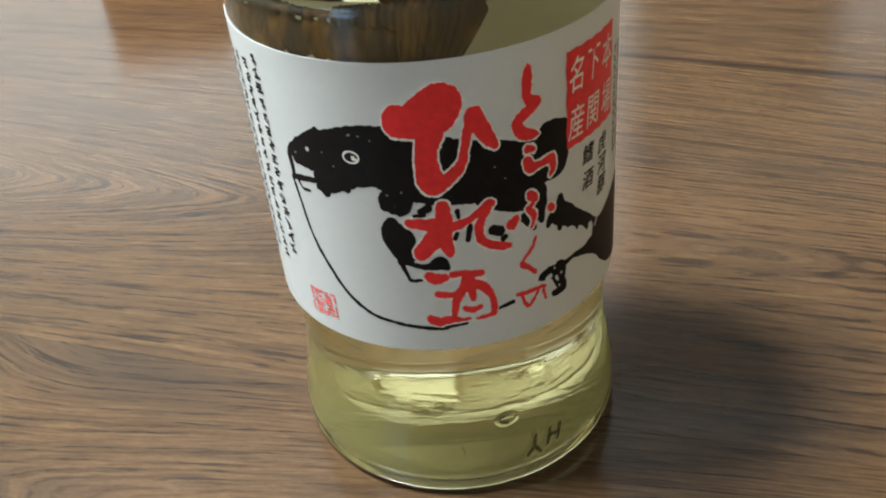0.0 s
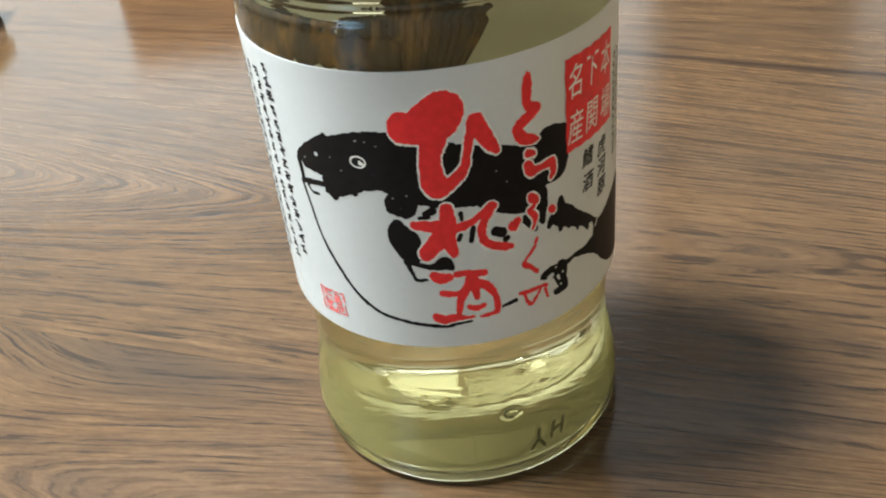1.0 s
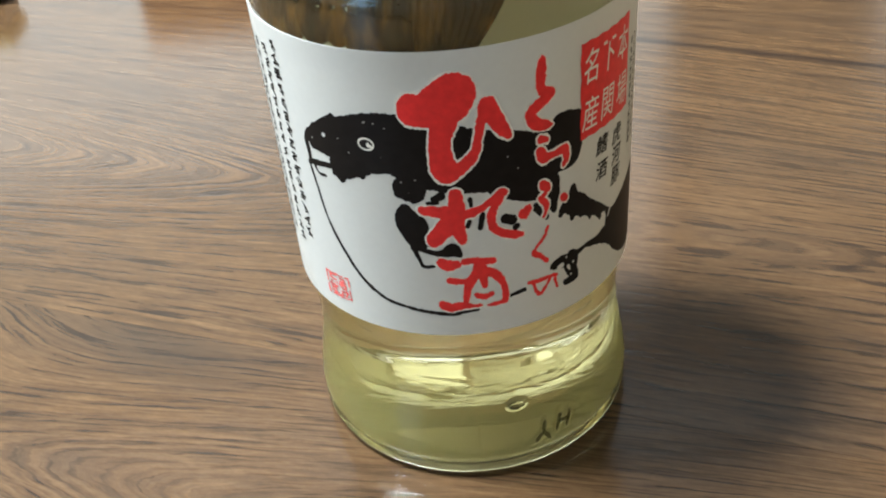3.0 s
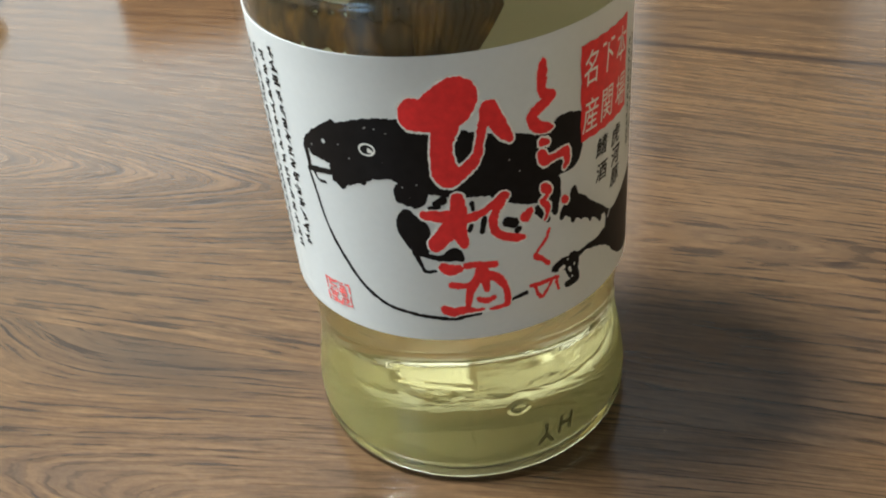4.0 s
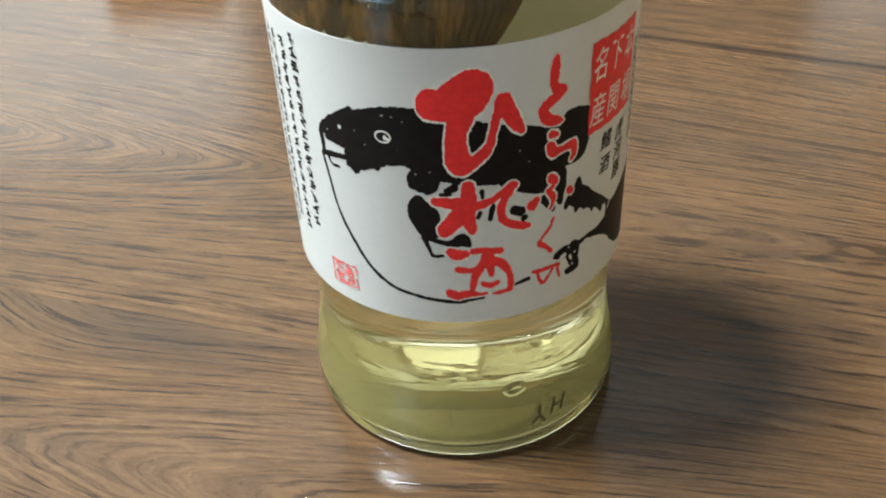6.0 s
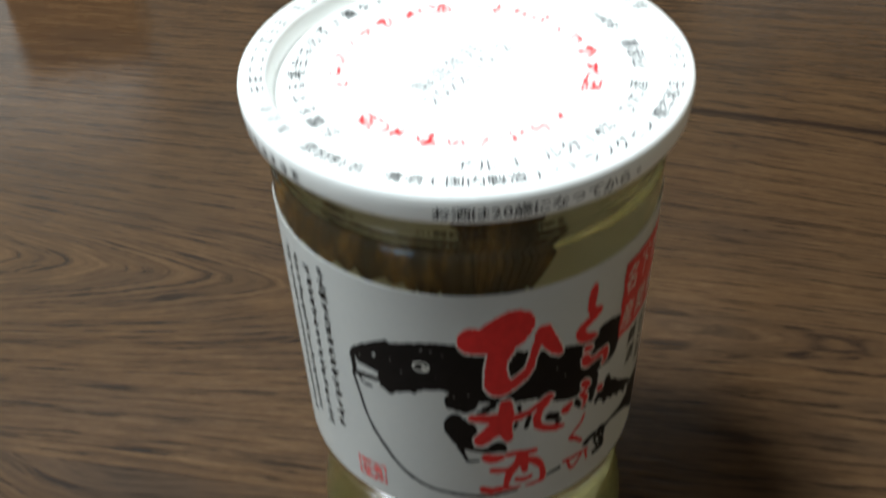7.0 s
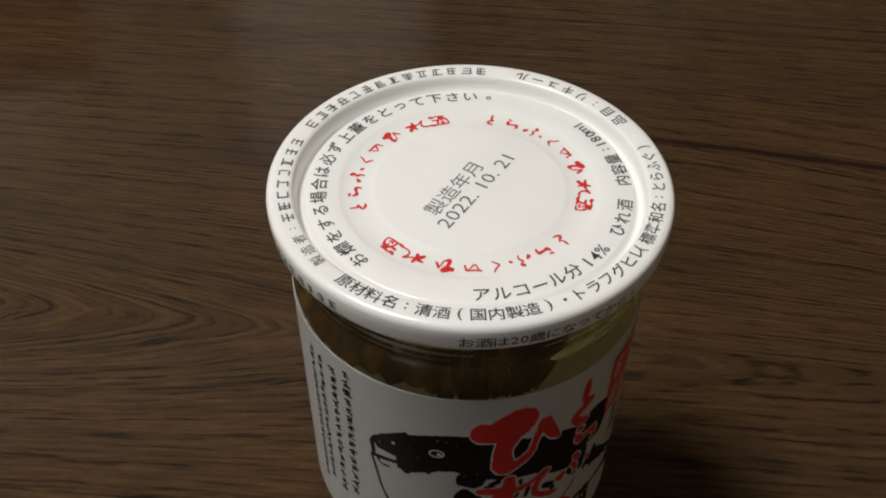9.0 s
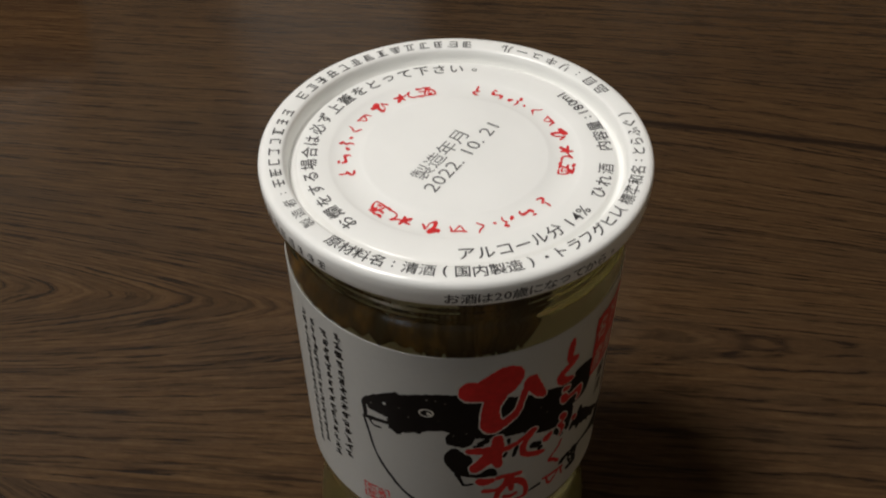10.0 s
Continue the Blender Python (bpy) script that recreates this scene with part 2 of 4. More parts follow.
WALL = plain("tan_wallpaper", (0.25, 0.235, 0.20), 0.8, vary=0.03, scale=40)
CEILING = plain("brown_ceiling_boards", (0.17, 0.12, 0.075), 0.7, vary=0.2, scale=14)
PANEL = plain("brown_wall_panelling", (0.10, 0.062, 0.038), 0.55, vary=0.3, scale=12)
FLOOR = plain("brown_floor_boards", (0.16, 0.10, 0.06), 0.5, vary=0.3, scale=9)
WHITE_PAINT = plain("white_paint", (0.80, 0.80, 0.78), 0.5, vary=0.02, scale=20)
YELLOW = plain("yellow_card", (0.75, 0.52, 0.03), 0.4, vary=0.05)
BLACK = plain("black_plastic", (0.02, 0.02, 0.02), 0.35, vary=0.2)
ORANGE = plain("orange_card", (0.50, 0.20, 0.05), 0.5, vary=0.1)


def garnish_material():
    m, nt, b = material("dried_brown_garnish")
    at = nt.nodes.new("ShaderNodeTexCoord").outputs["Object"]
    n = noise_at(nt, mapped(nt, at, (1, 1, 0.30)), 260, 5)
    nt.links.new(ramp(nt, n, (0.34, (0.014, 0.006, 0.002)), (0.50, (0.085, 0.036, 0.009)), (0.69, (0.44, 0.21, 0.04))), b.inputs["Base Color"])
    b.inputs["Roughness"].default_value = 0.55
    bump(nt, b, n, 0.6, 0.0008)
    clouded(nt, b, (0.22, 0.09, 0.012), 0.2)
    return m


GARNISH = garnish_material()


def glow(name, colour, strength, base=0.8):
    m, nt, b = material(name)
    b.inputs["Base Color"].default_value = (base, base, base, 1)
    b.inputs["Emission Color"].default_value = (*colour, 1)
    b.inputs["Emission Strength"].default_value = strength
    return m


LAMP_GLOW = glow("lamp_diffuser", (1.0, 0.94, 0.85), 30)
# added glow panels, their strengths set by the brightness mirrored in varnish and glass
GLOW_PANEL = glow("glowing_panel", (1.0, 0.92, 0.80), 0.38, 0.4)
GLOW_PANEL_WIDE = glow("glowing_panel_wide", (1.0, 0.92, 0.80), 0.36, 0.4)
GLOW_PANEL_DIM = glow("glowing_panel_dim", (1.0, 0.97, 0.92), 0.20, 0.4)
# added glow strip for the bright patch refracted in the foot of the cup
GLOW_STRIP = glow("glowing_strip", (1.0, 0.95, 0.84), 0.22, 0.3)
DAYLIGHT = glow("daylight_behind_curtain", (0.75, 0.88, 1.0), 1.0)


# ---- mesh helpers ----
def part(name, bm, mat, parent=None, label="", smooth=True):
    """Links a bmesh as one mesh object, under a thing or a part if given."""
    me = bpy.data.meshes.new(name)
    bm.to_mesh(me)
    bm.free()
    for m in (mat if isinstance(mat, (list, tuple)) else (mat,)):
        me.materials.append(m)
    if smooth:
        for p in me.polygons:
            p.use_smooth = True
    ob = new(name, me)
    if parent:
        ob.parent = parent
    if label:
        tagged(ob, label=label)
    return ob


def empty(name, place=(0, 0, 0)):
    ob = new(name)
    ob.location = place
    ob.empty_display_size = 0.02
    return ob


def box(sx, sy, sz, at=(0, 0, 0), bevel=0.0, segments=2, bm=None):
    """A box centred on at, bevelled."""
    one = bmesh.new()
    bmesh.ops.create_cube(one, size=1)
    bmesh.ops.scale(one, vec=(sx, sy, sz), verts=one.verts)
    if bevel:
        bmesh.ops.bevel(one, geom=one.edges[:], offset=bevel, segments=segments, affect="EDGES", profile=0.5)
    bmesh.ops.translate(one, vec=at, verts=one.verts)
    if bm is None:
        return one
    tmp = bpy.data.meshes.new("tmp")
    one.to_mesh(tmp)
    one.free()
    bm.from_mesh(tmp)
    bpy.data.meshes.remove(tmp)
    return bm


def smooth_profile(points, n=4):
    """Catmull-Rom through (r, z) points."""
    out = []
    p = [points[0], *points, points[-1]]
    for i in range(1, len(p) - 2):
        for k in range(n):
            t = k / n
            out.append(tuple(0.5 * (2 * b + (c - a) * t + (2 * a - 5 * b + 4 * c - d) * t * t + (3 * b - a - 3 * c + d) * t ** 3)
                             for a, b, c, d in zip(p[i - 1], p[i], p[i + 1], p[i + 2])))
    out.append(points[-1])
    return out


def revolve(profile, n=192, bm=None, slots=None):
    """Turns a profile of (r, z) in millimetres round the z axis; a radius of 0 closes it. Outward when the profile runs upwards."""
    bm = bm or bmesh.new()
    rings = []
    for r, z in profile:
        if r < 1e-6:
            rings.append([bm.verts.new((0, 0, z * MM))])
        else:
            rings.append([bm.verts.new((r * MM * math.cos(math.tau * i / n), r * MM * math.sin(math.tau * i / n), z * MM)) for i in range(n)])
    for k, (a, b) in enumerate(zip(rings, rings[1:])):
        for i in range(n):
            j = (i + 1) % n
            if len(a) == 1:
                f = bm.faces.new((b[j], b[i], a[0]))
            elif len(b) == 1:
                f = bm.faces.new((a[i], a[j], b[0]))
            else:
                f = bm.faces.new((a[i], a[j], b[j], b[i]))
            if slots:
                f.material_index = slots[k]
    return bm


# ---- the room ----
def wall(name, sx, sy, sz, at, mat, label):
    ob = part(name, box(sx, sy, sz, at), mat, smooth=False)
    return tagged(ob, label=label, category="wall", kind="structure")


FLOOR_Z, CEIL_Z = -0.38, 2.05
tagged(part("floor", box(4.4, 4.6, 0.1, (0, 0.1, FLOOR_Z - 0.05)), FLOOR, smooth=False), "brown wooden floor under the table", "floor", kind="structure")
tagged(part("ceiling", box(4.4, 4.6, 0.1, (0, 0.1, CEIL_Z + 0.05)), CEILING, smooth=False), "brown wooden ceiling over the room", "ceiling", kind="structure")
H = CEIL_Z - FLOOR_Z
ZC = (CEIL_Z + FLOOR_Z) / 2
wall("wall_north", 4.0, 0.1, H, (0, 1.55, ZC), WALL, "tan papered wall at the end of the room")
wall("wall_south", 4.0, 0.1, H, (0, -2.05, ZC), WALL, "tan papered wall behind the camera")
# unseen wall, made pale and warm to bounce fill onto the label
wall("wall_east", 0.1, 3.70, H, (2.05, -0.25, ZC), WARM_FILL, "pale wall coloured to bounce warm light at the cup")
# the west wall is built round its window opening
WY0, WY1, WZ0, WZ1 = -1.98, -1.12, 0.25, 1.78
bm = box(0.1, WY0 + 2.1, H, (-1.85, (WY0 - 2.1) / 2, ZC))
box(0.1, 1.60 - WY1, H, (-1.85, (WY1 + 1.60) / 2, ZC), bm=bm)
box(0.1, WY1 - WY0, WZ0 - FLOOR_Z, (-1.85, (WY0 + WY1) / 2, (WZ0 + FLOOR_Z) / 2), bm=bm)
box(0.1, WY1 - WY0, CEIL_Z - WZ1, (-1.85, (WY0 + WY1) / 2, (WZ1 + CEIL_Z) / 2), bm=bm)
tagged(part("wall_west", bm, WALL, smooth=False), "tan papered wall with a window opening", "wall", kind="structure")
window = tagged(empty("window_1", (-1.85, (WY0 + WY1) / 2, WZ0)), "white framed window letting in cool daylight", "window", kind="structure")
bm = bmesh.new()
W, HH = WY1 - WY0, WZ1 - WZ0
for y, z, sy, sz in ((-W / 2 + 0.02, HH / 2, 0.04, HH - 0.1), (W / 2 - 0.02, HH / 2, 0.04, HH - 0.1), (0, 0.025, W, 0.05), (0, HH - 0.025, W, 0.05), (0.03, HH / 2, 0.04, HH - 0.1)):
    box(0.05, sy, sz, (0, y, z), 0.004, bm=bm)
part("window_frame", bm, WHITE_PAINT, window, smooth=False)
part("window_pane", box(0.004, W - 0.09, HH - 0.11, (-0.03, 0, HH / 2)), DAYLIGHT, window, smooth=False)
tagged(part("wainscot", box(2.30, 0.03, 1.16, (0.84, 1.483, FLOOR_Z + 0.582), 0.003), PANEL, smooth=False), "brown wooden wainscot along the end wall", "wainscot", kind="structure")
# unseen dark panel, added so the varnish mirrors less brightness on that side
tagged(part("dark_panel", box(1.08, 0.03, 1.20, (1.455, 1.483, 1.40), 0.003), PANEL, smooth=False), "brown wooden panel added to darken what the varnish mirrors", "panelling", kind="structure")
# added glowing screens for unseen brightness, which the varnish and the glass mirror
def glow_screen(name, x0, x1, h, bars, paper, label):
    w, z0 = x1 - x0, FLOOR_Z + 0.002
    top = tagged(empty(name, ((x0 + x1) / 2, 1.45, z0)), label, "sliding screen", kind="structure")
    part("glow_sheet", box(w - 0.05, 0.003, h - 0.10, (0, 0.004, h / 2)), paper, top, "glowing white sheet", smooth=False)
    for x in (-w / 2 + 0.0125, w / 2 - 0.0125):
        part("stile", box(0.025, 0.03, h, (x, 0, h / 2), 0.002), PANEL, top, smooth=False)
    for z in (0.025, h - 0.025):
        part("rail", box(w - 0.051, 0.03, 0.05, (0, 0, z), 0.002), PANEL, top, smooth=False)
    for k in range(bars):
        part("lattice_bar", box(w - 0.051, 0.010, 0.008, (0, -0.006, h * (k + 1) / (bars + 1))), PANEL, top, smooth=False)


glow_screen("glow_screen_1", -1.79, -0.22, 1.26, 2, GLOW_PANEL_WIDE, "wide glowing screen added for its reflection")
glow_screen("glow_screen_2", 0.69, 1.95, 1.16, 2, GLOW_PANEL_DIM, "dim glowing screen added for its reflection")
glow_screen("glow_screen_3", 0.02, 0.40, 1.60, 1, GLOW_PANEL, "narrow glowing screen added to brighten the glass foot")


def transom(name, x0, x1, z0, z1, label):
    """An added glowing strip under the ceiling, in the form of a transom with a wooden lattice."""
    w, h = x1 - x0, z1 - z0
    top = tagged(empty(name, ((x0 + x1) / 2, 1.45, z0)), label, "transom window", kind="structure")
    part("glow_sheet", box(w - 0.05, 0.003, h - 0.06, (0, 0.012, h / 2)), GLOW_STRIP, top, "glowing white sheet", smooth=False)
    for z in (0.015, h - 0.015):
        part("rail", box(w, 0.03, 0.03, (0, 0, z), 0.002), PANEL, top, smooth=False)
    for z in (0.22, 0.42):
        part("lattice_bar", box(w - 0.052, 0.012, 0.010, (0, 0, h * z / 0.63)), PANEL, top, smooth=False)
    for x in (-w / 2 + 0.013, w / 2 - 0.013):
        part("stile", box(0.026, 0.03, h - 0.062, (x, 0, h / 2), 0.002), PANEL, top, smooth=False)


transom("glow_strip_1", -1.79, 0.95, 1.39, 2.02, "glowing latticed strip added to brighten the glass foot")


def ceiling_lamp(name, at, radius, depth, mat, label):
    top = empty(name, at)
    tagged(top, label, "ceiling lamp")
    r, d = radius / MM, depth / MM
    part("base", revolve([(0, -d * 0.25), (r * 0.72, -d * 0.25), (r * 0.75, -d * 0.2), (r * 0.75, 0), (0, 0)], 64), WHITE_PAINT, top)
    prof = smooth_profile([(0.01, -d), (r * 0.6, -d * 0.97), (r * 0.92, -d * 0.8), (r, -d * 0.5), (r * 0.9, -d * 0.3), (r * 0.76, -d * 0.26)])
    part("shade", revolve([(0, -d), *prof[1:]], 64), mat, top, "glowing white diffuser")
    return top


ceiling_lamp("ceiling_lamp", (-0.736, 0.153, CEIL_Z - 0.002), 0.28, 0.07, LAMP_GLOW, "round white ceiling lamp, switched on")

# ---- the table ----
BOARD_TURN = -21.4
table = tagged(empty("table", (0, 0, 0)), "low dark-stained oak table of wide boards, satin varnish", "table")
table.rotation_euler = (0, 0, radians(BOARD_TURN))


def board(y0, y1, wood, name="board"):
    """One board of the top."""
    return part(name, box(1.30, y1 - y0, 0.032, (0.05, (y0 + y1) / 2, -0.016)), wood, table, smooth=False)


SEAMS = (-0.396, -0.201, -0.0064, 0.280, 0.534)
for k, wood in enumerate((WOOD, WOOD_ARCHES, WOOD_TONGUES, WOOD)):
    board(SEAMS[k], SEAMS[k + 1] - 0.00006, wood)
for sx in (-0.53, 0.63):
    for sy in (-0.31, 0.477):
        part("leg", box(0.06, 0.06, 0.346, (sx, sy, -0.0335 - 0.173), 0.004), WOOD, table, smooth=False)
for sy in (-0.31, 0.477):
    part("apron", box(1.09, 0.022, 0.07, (0.05, sy, -0.0345 - 0.035), 0.002), WOOD, table, smooth=False)

# ---- the cup of sake ----
cup = tagged(empty("sake_cup"), "sealed glass cup of pale yellow sake with a white label", "glass cup")

R_35, R_80 = 30.89, 31.50


def label_r(z):
    return R_35 + (R_80 - R_35) * (z - 35) / 45


OUTER = [(28.6, 0.06), (29.8, 0.4), (30.65, 1.15), (31.03, 2.2), (30.93, 3.4), (30.76, 4.1), (31.06, 5.0), (31.07, 6.5), (30.77, 9.0), (30.31, 12.0), (29.8, 15.0), (29.42, 17.5),
         (29.14, 20.0), (29.04, 22.0), (29.03, 24.5), (29.18, 27.0), (29.39, 29.0), (29.72, 31.0), (30.16, 33.0), (30.5, 35.0),
         (label_r(37) - 0.15, 37), (label_r(46) - 0.15, 46), (label_r(61) - 0.15, 61), (label_r(77) - 0.15, 77), (label_r(88) - 0.15, 88), (31.5, 92.5), (31.4, 93.8), (30.95, 94.6), (30.8, 95.6), (31.0, 96.3), (30.8, 97.0), (31.0, 97.8), (30.8, 98.6), (31.0, 99.6), (31.3, 100.8), (31.2, 102.0)]
INNER = [(0, 2.0), (12, 2.0), (24.0, 2.1), (28.0, 2.6), (29.1, 4.2), (29.1, 7.0), (28.8, 9.5), (28.2, 12.5), (27.5, 16.0), (26.9, 19.0), (26.7, 22.0), (26.7, 24.5), (26.9, 27.5), (27.3, 30.5), (27.9, 33.5), (28.3, 37.0), (28.4, 40), (28.5, 51), (28.8, 66), (29.0, 82), (29.0, 90), (28.9, 100.4)]
NECK = [(28.9, 100.4), (29.0, 101.5), (29.6, 103.2), (30.4, 103.8), (31.0, 103.2), (31.2, 102.0)]
UNDER = [(0, 1.1), (12, 1.0), (20, 0.8), (24.6, 0.5), (26.7, 0.25), (27.7, 0.08), (28.6, 0.06)]

outer = [*smooth_profile(OUTER[:22], 10)[:-20], *smooth_profile(OUTER[18:], 4)[4:]]

# letters H and Y on their heads and an oval stand raised on the foot
LETTER_H = [((14.6, 7.3), (15.9, 11.2)), ((16.9, 7.3), (18.2, 11.2)), ((15.2, 9.2), (17.6, 9.2))]
LETTER_Y = [((12.0, 8.5), (12.5, 11.0)), ((12.0, 8.5), (10.2, 6.6)), ((12.0, 8.5), (13.3, 6.3))]
oval = [(7.3 + 1.5 * math.cos(a), 16.0 + 0.75 * math.sin(a)) for a in np.linspace(0, math.tau, 15)]
OVAL = list(zip(oval, oval[1:]))


def outer_r(z):
    for (ra, za), (rb, zb) in zip(outer, outer[1:]):
        if za <= z <= zb and zb > za:
            return ra + (rb - ra) * (z - za) / (zb - za)
    return outer[-1][0]


def relief(u, z):
    """How far the pressed glass stands out of its turned shape, in millimetres."""
    out = 0.0
    if 5.0 < z < 18.5 and 4.0 < u < 20.5:
        for (ua, va), (ub, vb) in LETTER_H + LETTER_Y + OVAL:
            du, dv = ub - ua, vb - va
            t = max(0.0, min(1.0, ((u - ua) * du + (z - va) * dv) / (du * du + dv * dv)))
            d = math.hypot(u - ua - t * du, z - va - t * dv)
            if d < 0.8:
                out = max(out, 0.30 * (0.5 + 0.5 * math.cos(math.pi * d / 0.8)))
    # the crumpled skin of the waist, chilled in the mould
    reach = math.exp(-((z - 22.4) / 2.5) ** 2)
    if reach > 0.02:
        a = u / 31.3
        q = Vector((4.2 * math.cos(a), 4.2 * math.sin(a), z * 0.85))
        out += reach * (0.12 * noise.noise(q) + 0.055 * noise.noise(q * 2.3 + Vector((7, 3, 1))))
    return out


def on_glass(u, v, lift):
    a, r = u / 31.3, (outer_r(v) + relief(u, v) + lift) * MM
    return (r * math.sin(a), -r * math.cos(a), v * MM)


shell = [*UNDER[:-1], *outer]
bm = revolve(shell, 480)
for v in bm.verts:
    r = math.hypot(v.co.x, v.co.y) / MM
    if 4.0 < v.co.z / MM < 32 and r > 26:
        d = relief(31.3 * math.atan2(v.co.x, -v.co.y), v.co.z / MM)
        v.co.x *= 1 + d / r
        v.co.y *= 1 + d / r
# the mouth and the inside of the neck, above the sake, facing the air within
revolve(smooth_profile(NECK[::-1], 3), 480, bm=bm)
bmesh.ops.remove_doubles(bm, verts=bm.verts[:], dist=1e-6)
glass = part("glass_body", bm, GLASS, cup, "clear pressed glass with a waisted foot")

inner = [INNER[0], *smooth_profile(INNER[1:], 4)]
prof = [*inner, (0, 100.4)]
slots = [0] * (len(inner) - 1) + [1]
bm = revolve(prof, slots=slots)
# the inside of pressed glass is uneven in the foot, most at the waist and the bottom corner
for v in bm.verts:
    r, z = math.hypot(v.co.x, v.co.y) / MM, v.co.z / MM
    if r > 8 and z < 34:
        a = math.atan2(v.co.y, v.co.x)
        q = Vector((3.4 * math.cos(a), 3.4 * math.sin(a), z * 0.75))
        swell = noise.noise(q) + 0.5 * noise.noise(q * 2.3)
        d = swell * (0.15 * math.exp(-((z - 24.5) / 3.2) ** 2) + 0.02 * math.exp(-((z - 5) / 4) ** 2))
        v.co.x *= 1 + d / r
        v.co.y *= 1 + d / r
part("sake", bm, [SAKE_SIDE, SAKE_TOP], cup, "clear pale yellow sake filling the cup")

# ---- things printed on the label: u is millimetres round the cup, v millimetres up ----
U_R = 31.3


def on_label(u, v, lift):
    # the artwork's own grid, stretched to the height of the label
    v = 61.4 + 1.0287 * (v - 60)
    a, r = 0.99 * u / U_R, (label_r(v) + 0.05 + lift) * MM
    return (r * math.sin(a), -r * math.cos(a), v * MM)


def label_sheet():
    """The paper: a wrapped sheet with thickness, open at the back."""
    bm = bmesh.new()
    us = [-99.25, -99.22, *np.linspace(-98.8, 98.8, 198), 99.22, 99.25]
    vs = [34.5, 34.53, *np.linspace(34.7, 85.0, 30), 85.17, 85.2]
    grid = {}
    for k, lift in ((0, -0.12), (1, 0.0)):
        for i, u in enumerate(us):
            for j, v in enumerate(vs):
                grid[k, i, j] = bm.verts.new(on_label(u, v, lift))
    n, m = len(us), len(vs)
    for i in range(n - 1):
        for j in range(m - 1):
            bm.faces.new([grid[1, i, j], grid[1, i + 1, j], grid[1, i + 1, j + 1], grid[1, i, j + 1]])
            bm.faces.new([grid[0, i, j + 1], grid[0, i + 1, j + 1], grid[0, i + 1, j], grid[0, i, j]])
    for i in range(n - 1):
        bm.faces.new([grid[0, i, 0], grid[0, i + 1, 0], grid[1, i + 1, 0], grid[1, i, 0]])
        bm.faces.new([grid[1, i, m - 1], grid[1, i + 1, m - 1], grid[0, i + 1, m - 1], grid[0, i, m - 1]])
    for j in range(m - 1):
        bm.faces.new([grid[1, 0, j], grid[1, 0, j + 1], grid[0, 0, j + 1], grid[0, 0, j]])
        bm.faces.new([grid[0, n - 1, j], grid[0, n - 1, j + 1], grid[1, n - 1, j + 1], grid[1, n - 1, j]])
    return bm


paper = part("label", label_sheet(), PAPER, cup, "white paper label with black and red brush printing")


def brush_field(strokes, us, vs, ragged=0.10, seed=0.0):
    """Signed distance to a set of brush strokes of changing radius (u, v, radius), with a ragged edge."""
    gu, gv = np.meshgrid(us, vs, indexing="ij")
    best = np.full(gu.shape, 1e9)
    for stroke in strokes:
        pts = smooth_profile(stroke, 5) if len(stroke) > 2 else stroke
        if len(pts) == 1:
            pts = [pts[0], pts[0]]
        for (ax, ay, ar), (bx, by, br) in zip(pts, pts[1:]):
            ay, by = ay * 0.86, by * 0.86
            dx, dy = bx - ax, by - ay
            ll = max(dx * dx + dy * dy, 1e-9)
            t = np.clip(((gu - ax) * dx + (gv * 0.86 - ay) * dy) / ll, 0, 1)
            best = np.minimum(best, np.hypot(gu - ax - t * dx, gv * 0.86 - ay - t * dy) - (ar + t * (br - ar)))
    rough = np.zeros(gu.shape)
    near = np.abs(best) < 1.0
    for i, j in zip(*np.nonzero(near)):
        q = Vector((gu[i, j] * 0.9 + seed, gv[i, j] * 0.9, seed))
        rough[i, j] = noise.noise(q) + 0.6 * noise.noise(q * 2.7) + 0.8 * noise.noise(q * 3.9)
    return best + ragged * rough


def inked(field, us, vs, lift, place=on_label):
    """The region where the field is negative, as a mesh laid on the label, or where place puts it (marching squares)."""
    bm = bmesh.new()
    corner, cut = {}, {}

    def at(i, j):
        if (i, j) not in corner:
            corner[i, j] = bm.verts.new(place(us[i], vs[j], lift))
        return corner[i, j]

    def between(a, b):
        key = (min(a, b), max(a, b))
        if key not in cut:
            fa, fb = field[a], field[b]
            t = min(0.98, max(0.02, fa / (fa - fb)))
            cut[key] = bm.verts.new(place(us[a[0]] + t * (us[b[0]] - us[a[0]]), vs[a[1]] + t * (vs[b[1]] - vs[a[1]]), lift))
        return cut[key]

    for i in range(len(us) - 1):
        for j in range(len(vs) - 1):
            ring = ((i, j), (i + 1, j), (i + 1, j + 1), (i, j + 1))
            inside = [field[c] < 0 for c in ring]
            if not any(inside):
                continue
            poly = []
            for k in range(4):
                a, b = ring[k], ring[(k + 1) % 4]
                if inside[k]:
                    poly.append(at(*a))
                if inside[k] != inside[(k + 1) % 4]:
                    poly.append(between(a, b))
            if len(poly) >= 3:
                bm.faces.new(poly)
    return bm


def islands(bm):
    """Splits a bmesh into its connected pieces."""
    left, out = set(bm.faces), []
    while left:
        seed = left.pop()
        group, edge = [seed], [seed]
        while edge:
            for e in edge.pop().edges:
                for f in e.link_faces:
                    if f in left:
                        left.remove(f)
                        group.append(f)
                        edge.append(f)
        if len(group) < 4:
            continue
        one, made = bmesh.new(), {}
        for f in sorted(group, key=lambda q: q.index):
            for v in f.verts:
                if v not in made:
                    made[v] = one.verts.new(v.co)
            one.faces.new([made[v] for v in f.verts])
        out.append(one)
    bm.free()
    return sorted(out, key=lambda q: -len(q.faces))


